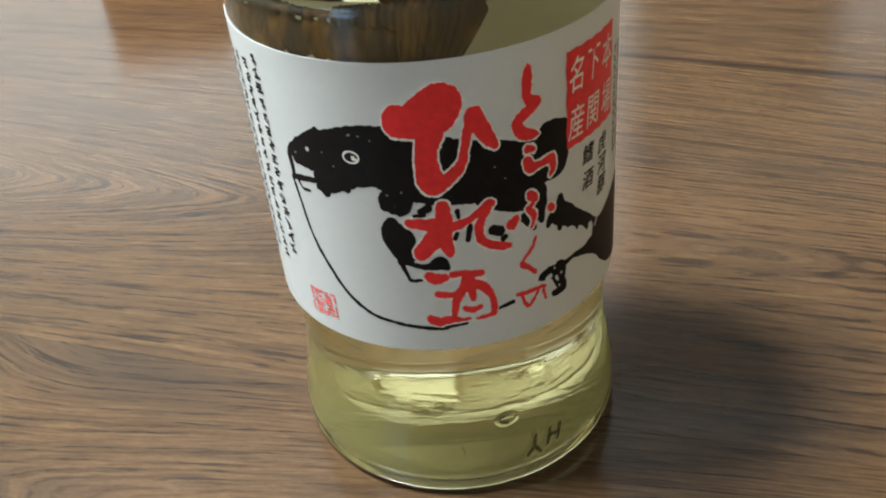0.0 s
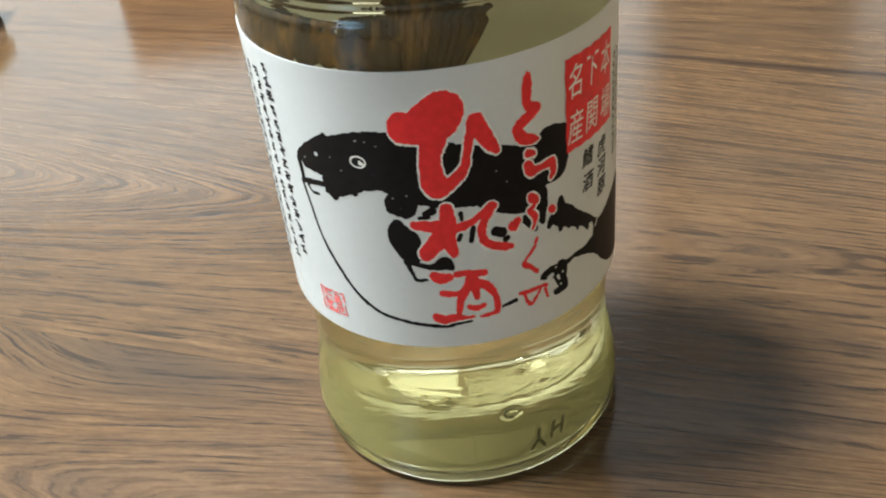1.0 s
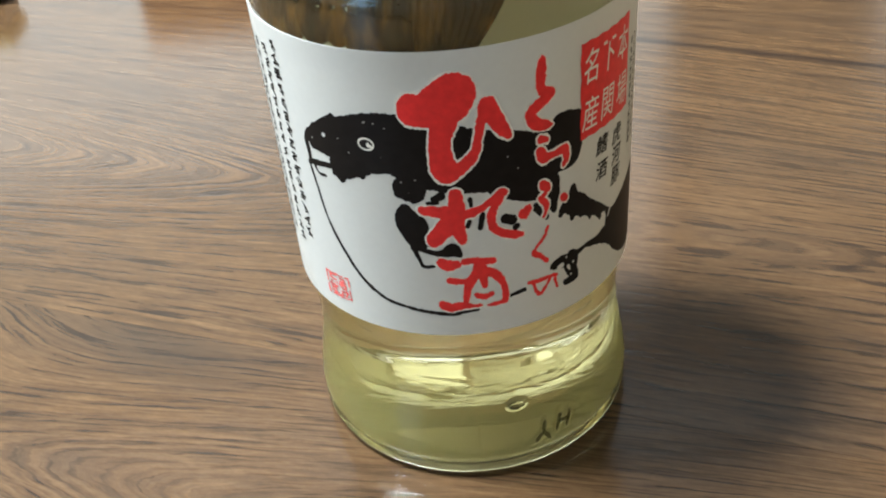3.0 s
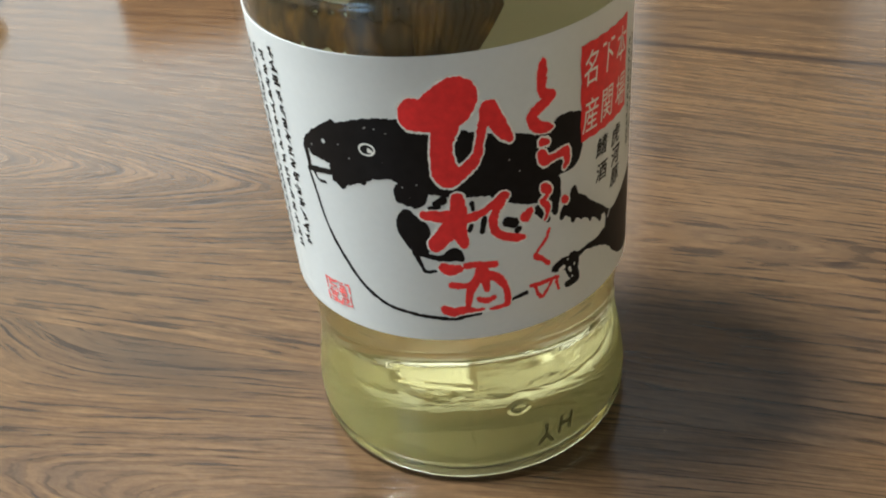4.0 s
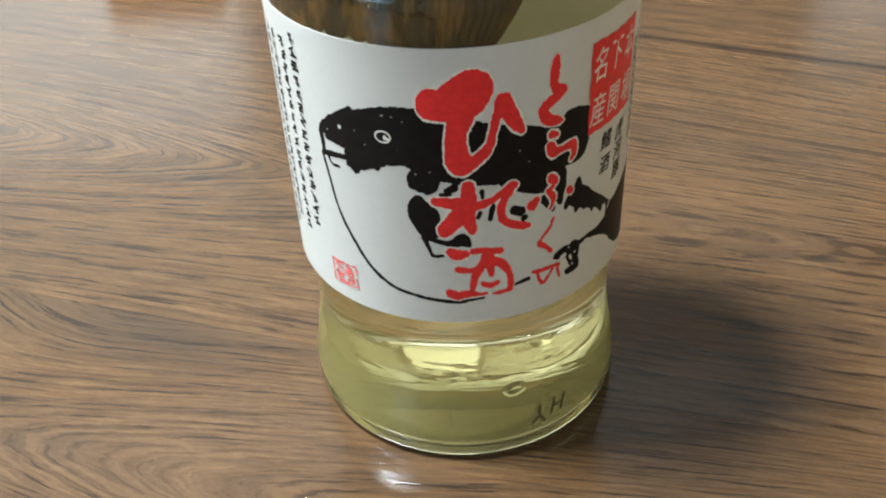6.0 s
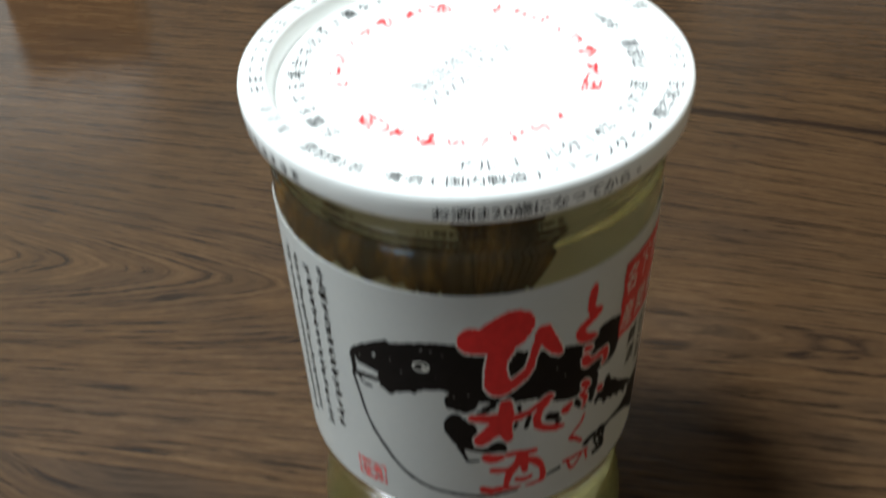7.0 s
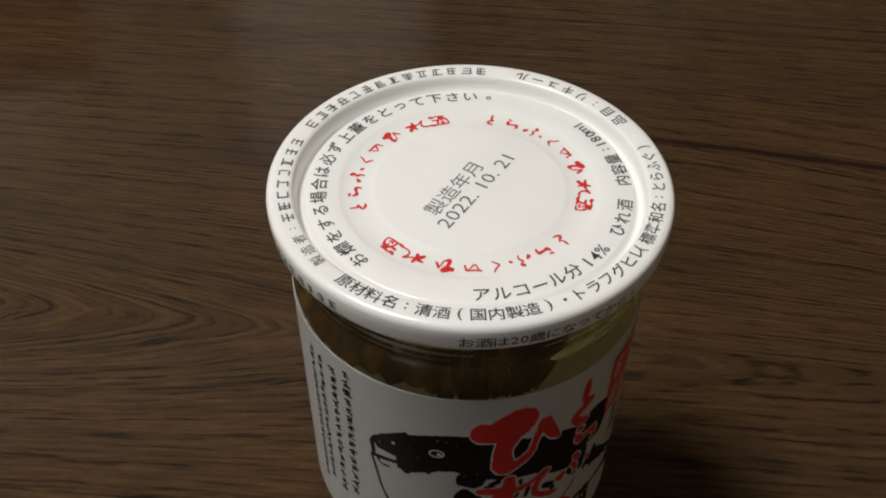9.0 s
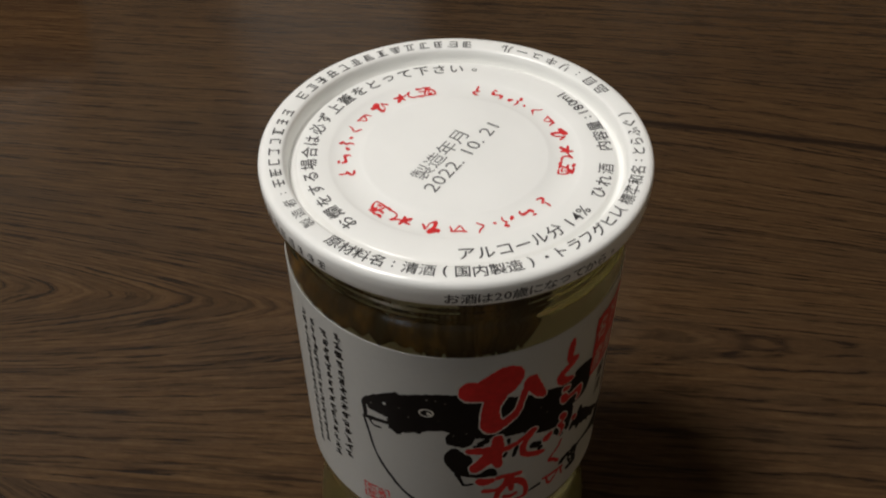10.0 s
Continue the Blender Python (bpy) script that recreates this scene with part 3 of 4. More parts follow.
def printed(name, strokes, mat, lift, label="", grow=0.0, holes=(), ragged=0.10, seed=0.0, step=0.2, parent=None):
    every = [p for s in strokes for p in s]
    pad = max(p[2] for p in every) + 0.8 + grow
    us = np.arange(min(p[0] for p in every) - pad, max(p[0] for p in every) + pad, step)
    vs = np.arange(min(p[1] for p in every) - pad, max(p[1] for p in every) + pad, step)
    field = brush_field(strokes, us, vs, ragged, seed) - grow
    if holes:
        field = np.maximum(field, -brush_field(holes, us, vs, 0.04, seed + 3))
    bm = inked(field, us, vs, lift)
    bm.faces.index_update()
    for one in islands(bm):
        part(name, one, mat, parent or paper, label)


BLACK_LIFT, WHITE_LIFT, RED_LIFT = 0.020, 0.045, 0.070

# black brush painting, as plain blots and lines
BLOT = [
    [(-24.4, 68.2, 1.3), (-20.0, 69.7, 2.95), (-14.9, 70.0, 4.27), (-10.1, 70.6, 4.39), (-5.9, 69.3, 5.05), (-1.7, 68.2, 5.05), (2.4, 67.3, 4.65), (6.7, 66.6, 4.42), (11.2, 65.5, 4.29), (14.7, 65.4, 3.46)],
    [(-19.4, 65.3, 2.12), (-16.6, 65.7, 1.4), (-14.6, 66.1, 1.2)],
    [(-20.6, 64.0, 0.8), (-19.5, 63.2, 0.75)],
    [(-16.2, 64.6, 0.5), (-15.4, 64.4, 0.45)],
    [(-7.6, 63.3, 2.4), (-9.3, 63.3, 1.3), (-9.6, 62.4, 0.9)],
    [(-26.2, 68.2, 0.6), (-24.6, 70.2, 0.6), (-19.6, 73.2, 0.9)],
]
BLOT_EDGE = [
    [(-26.1, 64.2, 0.45), (-21.5, 64.8, 0.44)],
    [(-26.3, 67.8, 0.55), (-26.1, 65.6, 0.45), (-26.2, 64.0, 0.4)],
    [(5.5, 62.8, 1.6), (8.5, 61.6, 1.9), (11.5, 60.6, 1.9), (13.5, 60.3, 1.6)],
    [(-25.2, 63.7, 0.23), (-24.6, 62.6, 0.23), (-23.0, 62.5, 0.23)],
    [(14.7, 65.4, 3.2), (17.0, 67.6, 3.7), (18.4, 67.7, 2.7)],
    [(16.8, 64.4, 2.2), (18.5, 64.7, 2.2), (19.1, 67.6, 2.1), (19.4, 69.2, 1.9)],
    [(15.0, 60.6, 1.3), (15.4, 58.6, 0.9), (15.2, 56.8, 0.6), (14.5, 56.1, 0.35)],
    [(12.0, 57.1, 0.8), (13.7, 54.7, 0.54)],
    [(14.6, 59.4, 1.41), (15.2, 55.5, 0.54)],
]
GAPS = [
    [(-21.9, 70.1, 0.35)],
    [(-24.5, 66.4, 0.36), (-23.3, 66.0, 0.45), (-21.9, 65.5, 0.18)],
]
printed("ink_blot", BLOT, INK_BLACK, BLACK_LIFT, "broad black brush blot", holes=GAPS, seed=1.0, ragged=0.17, step=0.16)
printed("ink_blot", BLOT_EDGE, INK_BLACK, BLACK_LIFT + 0.004, seed=2.0)
# a thin pale ring on the blot
rim = [(-14.0 + 1.25 * math.cos(a), 70.2 + 0.95 * math.sin(a), 0.13) for a in np.linspace(0, math.tau, 25)]
printed("pale_ring", [rim], INK_WHITE, BLACK_LIFT + 0.008, ragged=0.03, step=0.12)
printed("pale_dot", [[(-13.6, 70.1, 0.30), (-13.2, 69.9, 0.22)]], INK_WHITE, BLACK_LIFT + 0.008, step=0.12)
printed("ink_blot", [
    [(-8.9, 59.2, 1.05), (-9.1, 57.6, 1.76), (-8.0, 56.1, 2.48), (-7.3, 53.5, 1.61)],
    [(-8.4, 52.3, 0.45), (-7.6, 50.2, 0.36), (-7.0, 48.7, 0.27), (-5.4, 48.8, 0.23)],
    [(-6.9, 51.9, 0.36), (-4.0, 51.2, 0.54), (-2.0, 51.9, 1.07), (-0.9, 50.7, 0.36)],
], INK_BLACK, BLACK_LIFT, "black brush blot with a trailing stroke", seed=3.5, ragged=0.12, step=0.2)
printed("ink_blot", [
    [(19.0, 57.9, 0.65), (19.1, 56.0, 1.25), (20.3, 54.3, 1.7), (23.0, 52.3, 1.25), (25.8, 50.6, 0.85), (27.4, 49.9, 0.4)],
    [(18.8, 54.6, 1.5), (17.4, 55.1, 1.0), (16.5, 53.9, 0.5)],
    [(19.2, 53.6, 1.3), (18.8, 52.4, 0.5)],
    [(21.0, 53.0, 1.2), (20.9, 52.2, 0.6)],
    [(23.2, 51.7, 1.1), (23.0, 50.5, 0.45)],
    [(25.3, 50.4, 0.9), (25.8, 49.0, 0.4)],
    [(27.3, 50.0, 0.35), (28.6, 48.2, 0.9), (29.5, 46.6, 2.0), (32.0, 44.6, 3.9), (36.0, 43.6, 5.9), (40.0, 43.6, 7.0)],
    [(30.0, 43.4, 1.9), (27.6, 44.6, 1.5), (25.0, 44.9, 0.8), (22.0, 45.4, 0.35)],
    [(22.0, 45.4, 0.3), (20.0, 45.0, 0.55), (18.4, 44.6, 1.05), (16.8, 44.7, 1.1), (15.2, 44.6, 0.75), (14.4, 44.3, 0.35)],
    [(18.6, 44.2, 1.7), (18.8, 42.4, 1.2), (19.4, 40.5, 0.85), (17.4, 40.2, 0.55)],
], INK_BLACK, BLACK_LIFT, "black brush blots", seed=4.5, ragged=0.14, step=0.16, holes=[
    [(16.7, 44.0, 0.42), (15.9, 43.9, 0.25)], [(18.0, 43.2, 0.35), (18.3, 42.5, 0.2)], [(17.6, 45.2, 0.2)], [(19.1, 43.6, 0.22)], [(18.6, 41.3, 0.22)], [(29.0, 49.0, 0.2), (28.4, 47.9, 0.2)]])
printed("ink_line", [
    [(-26.6, 64.0, 0.23), (-25.7, 60.1, 0.23), (-24.7, 55.1, 0.23), (-22.9, 50.7, 0.28), (-19.0, 44.6, 0.28), (-14.9, 41.3, 0.28), (-10.9, 40.1, 0.23), (-7.0, 39.4, 0.28), (-3.2, 39.0, 0.33), (-0.8, 39.4, 0.23), (1.4, 39.6, 0.19)],
    [(6.9, 41.4, 0.28), (9.4, 41.9, 0.32)],
], INK_BLACK, BLACK_LIFT, "long thin black brush line", seed=5.5, grow=0.03, ragged=0.09, step=0.12)
for k, speck in enumerate([
    [(-3.1, 61.9, 0.69), (-4.2, 61.3, 0.52)],
    [(-5.3, 60.6, 0.26), (-3.7, 60.7, 0.26)],
    [(1.3, 60.9, 0.43), (1.4, 59.9, 0.35)],
    [(1.0, 56.9, 0.35), (0.6, 56.1, 0.35)],
    [(3.1, 57.9, 0.44), (2.6, 55.6, 0.44)],
    [(6.7, 56.5, 0.79), (7.9, 56.0, 0.79)],
    [(8.5, 54.6, 0.53), (8.3, 54.5, 0.53)],
]):
    printed("ink_speck", [speck], INK_BLACK, WHITE_LIFT + 0.006, seed=k * 1.7, step=0.12)
# bare specks in the black
for k, (u, v, r) in enumerate(((-19.0, 70.2, 0.16), (-11.8, 68.2, 0.14), (-24.6, 68.8, 0.2), (-13.9, 73.8, 0.22), (-12.3, 73.8, 0.15), (-6.8, 64.7, 0.2), (-17.3, 68.1, 0.12), (-10.6, 73.2, 0.14),
                              (-3.5, 67.5, 0.12), (7.5, 67.2, 0.15), (-9.0, 64.2, 0.16), (-8.0, 62.4, 0.12), (9.1, 64.9, 0.13))):
    printed("bare_speck", [[(u - r * 0.5, v, r * 0.62), (u + r * 0.5, v + r * 0.4, r * 0.4)]], INK_SPECK, BLACK_LIFT + 0.008, seed=k * 1.3, step=0.06)
HI = [
    [(-6.1, 76.4, 2.35), (-4.2, 76.3, 2.45), (-1.2, 77.5, 3.3), (0.3, 78.5, 3.0), (1.4, 78.7, 1.8)],
    [(-1.7, 74.4, 2.14), (-2.3, 72.1, 1.74), (-2.6, 69.5, 1.76), (-2.2, 66.6, 2.1), (-1.4, 66.0, 1.6)],
    [(-0.2, 66.2, 1.02), (1.6, 67.6, 0.93), (2.7, 69.2, 0.76), (3.1, 70.9, 0.67), (3.6, 73.3, 0.74), (4.3, 75.3, 1.05), (4.7, 76.2, 1.25)],
    [(5.0, 76.1, 1.35), (5.7, 74.3, 1.3), (6.7, 72.4, 1.2), (7.7, 70.9, 0.7)],
]
RE = [
    [(-0.8, 61.9, 1.09), (-0.9, 59.1, 1.46), (-1.4, 56.5, 1.66)],
    [(-6.2, 59.3, 0.73), (-3.8, 59.0, 1.01), (-1.7, 58.6, 1.28)],
    [(-1.8, 57.1, 1.66), (-3.3, 55.6, 1.48), (-4.9, 53.9, 1.22)],
    [(-1.0, 56.0, 1.39), (-0.4, 53.8, 0.84)],
    [(0.0, 58.2, 0.83), (2.7, 58.9, 0.64), (4.6, 60.2, 0.64), (6.0, 61.2, 0.72), (6.8, 61.2, 0.45)],
    [(5.9, 60.4, 0.73), (4.8, 58.5, 0.83), (4.4, 56.5, 0.83), (5.0, 54.9, 0.75), (6.5, 53.7, 0.75), (8.4, 53.1, 0.66), (9.4, 53.0, 0.47)],
]
SAKE = [
    [(-4.0, 49.4, 0.93), (-2.9, 48.9, 1.03), (-1.5, 49.1, 0.72)],
    [(-0.4, 49.5, 0.62), (1.2, 49.5, 0.62), (3.1, 49.2, 0.62), (4.2, 49.0, 0.72)],
    [(1.9, 48.6, 0.93), (1.4, 47.0, 0.94), (0.0, 44.6, 0.74), (-0.6, 41.7, 0.63)],
    [(-2.9, 45.9, 0.63), (-1.3, 45.6, 0.63), (0.5, 45.8, 0.63)],
    [(-4.4, 41.0, 0.85), (-3.1, 40.4, 0.85), (-1.2, 40.8, 0.75), (0.7, 40.5, 0.43), (1.9, 40.5, 0.32)],
    [(2.1, 47.8, 0.94), (3.4, 47.1, 0.84), (4.8, 46.1, 0.84), (5.9, 43.9, 0.63), (6.0, 41.2, 0.64), (5.0, 40.5, 0.43), (3.0, 40.4, 0.32)],
    [(2.5, 46.2, 0.84), (2.7, 44.4, 0.53)],
    [(1.3, 42.6, 0.53), (2.7, 42.2, 0.53), (3.8, 42.6, 0.43)],
]
TO = [
    [(13.4, 81.4, 0.55), (13.3, 79.9, 0.88), (13.1, 77.6, 0.78), (13.5, 76.4, 0.78), (14.9, 75.8, 0.68)],
    [(14.9, 75.6, 0.68), (13.6, 74.9, 0.78), (12.0, 74.1, 0.78), (11.3, 72.9, 0.90), (12.2, 71.5, 0.90), (13.8, 70.8, 0.69), (14.8, 70.7, 0.34)],
]
RA = [
    [(12.9, 68.6, 0.61), (13.9, 68.4, 0.52)],
    [(12.9, 66.5, 0.83), (13.4, 65.3, 0.83), (14.7, 65.4, 0.52), (16.3, 65.6, 0.62), (17.4, 65.5, 0.73), (17.6, 63.9, 0.62), (17.1, 63.0, 0.42)],
]
FU = [
    [(13.2, 60.7, 0.73), (13.9, 60.0, 0.74)],
    [(13.4, 59.0, 0.42), (12.8, 58.3, 0.53), (13.6, 57.2, 0.53), (13.7, 55.9, 0.43), (13.3, 55.0, 0.32)],
    [(9.8, 56.6, 0.95), (10.5, 57.4, 0.64)],
    [(17.0, 57.2, 0.65), (17.3, 56.9, 0.65)],
]
KU = [
    [(13.9, 52.7, 0.31), (13.2, 51.1, 0.31), (11.9, 49.7, 0.26), (11.4, 48.5, 0.53), (12.5, 47.5, 0.43), (13.7, 46.2, 0.32)],
]
NO = [
    [(10.3, 43.0, 0.35), (12.1, 42.8, 0.41), (14.2, 42.9, 0.31), (15.3, 42.7, 0.36)],
    [(11.0, 42.4, 0.31), (12.1, 40.0, 0.31), (13.2, 41.0, 0.31), (14.2, 42.6, 0.31)],
    [(15.1, 42.0, 0.31), (15.6, 40.3, 0.26)],
]
for k, (strokes, edge) in enumerate(((HI, 0.30), (RE, 0.30), (SAKE, 0.20), (TO, 0.30), (RA, 0.34), (FU, 0.34), (KU, 0.15), (NO, 0.15))):
    printed("white_edging", strokes, INK_WHITE, WHITE_LIFT + 0.0003 * k, grow=edge - 0.06, ragged=0.16, seed=k * 2.3, step=0.14)
    printed("brush_character", strokes, INK_RED, RED_LIFT, "red brush-written character", grow=-0.06 if k < 3 else 0.0, ragged=0.16, seed=k * 2.3 + 0.2, step=0.14)


# ---- lettering ----
def letters(text, size, bold=0.0):
    """A line of type as vertices and faces, centred on its box, in units of size, with the box's width."""
    data = bpy.data.curves.new("type", "FONT")
    data.body, data.size, data.offset, data.resolution_u = text, size, bold, 2
    ob = new("type", data)
    bpy.context.view_layer.update()
    me = bpy.data.meshes.new_from_object(ob.evaluated_get(bpy.context.evaluated_depsgraph_get()))
    v = np.array([p.co[:2] for p in me.vertices]).reshape(-1, 2)
    f = [tuple(p.vertices) for p in me.polygons]
    bpy.data.objects.remove(ob)
    bpy.data.curves.remove(data)
    bpy.data.meshes.remove(me)
    if not len(v):
        return v, f, 0.0
    low, high = v.min(0), v.max(0)
    return v - (low + high) / 2, f, float((high - low)[0])


def bar(w, h):
    v = np.array([(-w / 2, -h / 2), (w / 2, -h / 2), (w / 2, h / 2), (-w / 2, h / 2)])
    return v, [(0, 1, 2, 3)]


def add_flat(bm, v, f, place):
    """Adds flat lettering; place maps a point of it to a point in space."""
    vs = [bm.verts.new(place(x, y)) for x, y in v]
    for face in f:
        try:
            bm.faces.new([vs[i] for i in face])
        except ValueError:
            pass


def label_type(bm, text, u, v, size, bold=0.0, lean=0.0, lift=RED_LIFT, sx=1.0, sy=1.0):
    verts, faces, _ = letters(text, size, bold)
    add_flat(bm, verts, faces, lambda x, y: on_label(u + x * sx + lean * y, v + y * sy, lift))


# red seal panel with white writing, in three columns read from the far one
bm = bmesh.new()
us, vs = np.linspace(20.5, 34.3, 31), np.linspace(65.6, 81.3, 12)
g = [[bm.verts.new(on_label(u + 0.12 * math.sin(v * 3.1) * (i in (0, 30)), v + 0.10 * math.sin(u * 2.3) * (j in (0, 11)), RED_LIFT + 0.01)) for j, v in enumerate(vs)] for i, u in enumerate(us)]
for i in range(30):
    for j in range(11):
        bm.faces.new((g[i][j], g[i + 1][j], g[i + 1][j + 1], g[i][j + 1]))
panel = part("red_panel", bm, INK_RED, paper, "red printed panel with white brush writing")
for u, text in ((31.9, "本場"), (27.2, "下関"), (22.8, "名産")):
    for k, ch in enumerate(text):
        bm = bmesh.new()
        label_type(bm, ch, u, 77.2 - 7.7 * k, 5.9, 0.004, lean=0.10, lift=RED_LIFT + 0.05, sx=0.66, sy=1.0)
        part("panel_character", bm, INK_WHITE, paper, "white character on the red panel")
for u, v0, text, gap in ((30.7, 62.3, "虎河豚", 3.8), (26.0, 62.6, "鰭酒", 4.6)):
    for k, ch in enumerate(text):
        bm = bmesh.new()
        label_type(bm, ch, u, v0 - gap * k, 4.4, 0.034, lean=0.12, sx=0.76, sy=0.82)
        part("small_character", bm, INK_BLACK, paper, "small black brush character")


def bar_column(u, v_top, v_end, size, seed, mat=INK_BLACK):
    """A column of small writing too fine to read, as short bars."""
    rng = random.Random(seed)
    bm = bmesh.new()
    v = v_top
    while v > v_end:
        for k in range(3):
            w, h = size * rng.uniform(0.45, 0.95), size * rng.uniform(0.16, 0.25)
            tilt = rng.choice((0.12, 0.12, 0.5, -0.6))
            x, y = size * rng.uniform(-0.16, 0.16), size * (0.30 - 0.30 * k)
            verts, faces = bar(w, h)
            add_flat(bm, verts, faces, lambda a, b: on_label(u + x + a, v + y + b + tilt * a, RED_LIFT))
        w = size * rng.uniform(0.10, 0.16)
        verts, faces = bar(w, size * rng.uniform(0.45, 0.85))
        x = size * rng.uniform(-0.25, 0.25)
        add_flat(bm, verts, faces, lambda a, b: on_label(u + x + a, v + b, RED_LIFT + 0.004))
        v -= size * rng.choice((1.15, 1.15, 1.2, 1.3))
    return part("fine_print", bm, mat, paper, "column of fine black print")


bar_column(-31.2, 82.0, 47.0, 2.0, 1)
bar_column(-34.8, 80.3, 44.0, 1.9, 2)
bar_column(-38.6, 80.3, 45.0, 1.8, 3)
bar_column(-41.4, 80.3, 42.0, 1.8, 4)
bar_column(36.5, 75.5, 57.0, 1.3, 5)
bar_column(38.6, 75.5, 57.0, 1.3, 6)

# small red seal: an uneven frame filled with strokes that cannot be read
rng = random.Random(8)
seal = [[(-27.9, 42.1, 0.18), (-22.2, 42.6, 0.18)], [(-22.2, 42.6, 0.2), (-22.2, 37.2, 0.2)], [(-22.2, 37.0, 0.22), (-27.8, 36.5, 0.2)], [(-27.8, 36.5, 0.2), (-27.9, 42.1, 0.2)]]
for row in range(6):
    v = 37.4 + 0.85 * row
    for col in range(2):
        u0 = -27.3 + 2.6 * col
        seal.append([(u0 + rng.uniform(0, 0.3), v, 0.20), (u0 + rng.uniform(1.5, 2.1), v + rng.uniform(-0.1, 0.3), 0.20)])
for u in (-26.9, -25.9, -24.2, -23.1):
    seal.append([(u, 37.2 + rng.uniform(0, 0.8), 0.17), (u + rng.uniform(-0.2, 0.2), 41.4 - rng.uniform(0, 0.8), 0.17)])
seal = [[(u, 42.4 - 0.8 * (42.4 - v), 0.78 * r) for u, v, r in s] for s in seal]
printed("red_seal", seal, INK_SEAL, RED_LIFT, "small worn red square seal", ragged=0.22, step=0.10, seed=5.0)

# ---- marks moulded in the foot of the glass: a skin over each, tinted dark for its shade ----
def moulded(name, strokes, label):
    bm = bmesh.new()
    for (ua, va), (ub, vb) in strokes:
        n, w = 8, 0.42
        L = math.hypot(ub - ua, vb - va)
        nx, ny = -(vb - va) / L, (ub - ua) / L
        rows = []
        for i in range(n + 1):
            t = i / n
            end = min(1.0, math.sqrt(max(0.0, min(t, 1 - t) * L / w)) + 0.15)
            rows.append([bm.verts.new(on_glass(ua + t * (ub - ua) + nx * w * s * end, va + t * (vb - va) + ny * w * s * end, 0.03))
                         for s in (-1, -0.6, 0, 0.6, 1)])
        for a, b in zip(rows, rows[1:]):
            for k in range(4):
                bm.faces.new((a[k], b[k], b[k + 1], a[k + 1]))
    bmesh.ops.recalc_face_normals(bm, faces=bm.faces[:])
    return part(name, bm, MOULDED, glass, label)


moulded("moulded_letter", LETTER_H, "raised letter H in the glass")
moulded("moulded_letter", LETTER_Y, "raised letter Y in the glass")
moulded("moulded_ring", OVAL[4:11], "small raised oval in the glass")

# ---- the dried garnish floating at the top of the sake ----
def garnish_slice(a0, a1, r0, z_top, z_low, seed, end_rise=20, slant=0):
    """A thin ribbed, fraying slice that curves along the wall of the cup."""
    rng = random.Random(seed)
    bm = bmesh.new()
    n, m = 60, 10
    drop = [rng.uniform(0, 1) for _ in range(n + 1)]
    front, back = [], []
    for i in range(n + 1):
        t = i / n
        a = radians(a0 + (a1 - a0) * t)
        rib = 0.45 * math.sin(i * 1.9) + 0.35 * math.sin(i * 0.63 + seed)
        low = z_low + 3.5 * (0.5 * drop[i] + 0.5 * drop[max(0, i - 1)]) + end_rise * max(0.0, t - 0.80) + 40 * max(0.0, 0.10 - t)
        top = z_top - 1.0 * drop[-i] - 0.8 * math.sin(t * 5 + seed)
        fr, bk = [], []
        for j in range(m + 1):
            s = j / m
            z = low + (top - low) * s
            r = r0 + rib * (0.4 + 0.6 * s) + 1.2 * math.sin(s * 2.2 + seed) - 0.9
            r = min(r, 27.9)
            b = a + radians(slant) * s * t * t
            fr.append(bm.verts.new((r * MM * math.sin(b), -r * MM * math.cos(b), z * MM)))
            bk.append(bm.verts.new(((r - 0.8) * MM * math.sin(b), -(r - 0.8) * MM * math.cos(b), z * MM)))
        front.append(fr), back.append(bk)
    for i in range(n):
        for j in range(m):
            bm.faces.new((front[i][j], front[i + 1][j], front[i + 1][j + 1], front[i][j + 1]))
            bm.faces.new((back[i][j + 1], back[i + 1][j + 1], back[i + 1][j], back[i][j]))
        bm.faces.new((back[i][0], back[i + 1][0], front[i + 1][0], front[i][0]))
        bm.faces.new((front[i][m], front[i + 1][m], back[i + 1][m], back[i][m]))
    for j in range(m):
        bm.faces.new((back[0][j], front[0][j], front[0][j + 1], back[0][j + 1]))
        bm.faces.new((front[n][j], back[n][j], back[n][j + 1], front[n][j + 1]))
    return part("garnish", bm, GARNISH, cup, "brown ribbed dried slice floating in the sake")


garnish_slice(-125, -10, 26.9, 90.8, 83.5, 1, 4)
garnish_slice(-30, 8, 26.6, 94.2, 82, 2, 4, 12)
garnish_slice(-17, 12, 25.6, 100.0, 91, 5, 10)
garnish_slice(-70, 10, 21.5, 90.5, 85, 6, 30)
garnish_slice(200, 250, 24.5, 92.0, 84, 4)

# ---- the lid ----
LID = [(0.985 * r, z + 2.0) for r, z in ((0, 103.55), (16.2, 103.55), (16.9, 103.45), (17.5, 103.2), (21.6, 103.2), (22.3, 103.45), (22.9, 103.6), (27.9, 103.6), (28.3, 103.4), (28.6, 102.6), (29.0, 102.1), (29.6, 102.1), (29.9, 102.7), (30.1, 104.2), (30.3, 105.0), (30.6, 105.3),
       (31.0, 105.4), (33.5, 105.5), (34.25, 105.35), (34.68, 104.9), (34.83, 104.2), (34.78, 102.6), (34.63, 101.5), (34.58, 100.9), (34.43, 100.5), (34.0, 100.4))]
LID_IN = [(0.985 * r, z + 2.0) for r, z in ((33.55, 100.7), (33.4, 101.5), (32.6, 102.6), (30.6, 101.9), (29.5, 101.85), (28.0, 102.4), (22.0, 102.8), (0, 102.9))]
lid = part("lid", revolve([*LID, *LID_IN][::-1], 256), LID_WHITE, cup, "white lacquered snap-on lid printed in black and red")


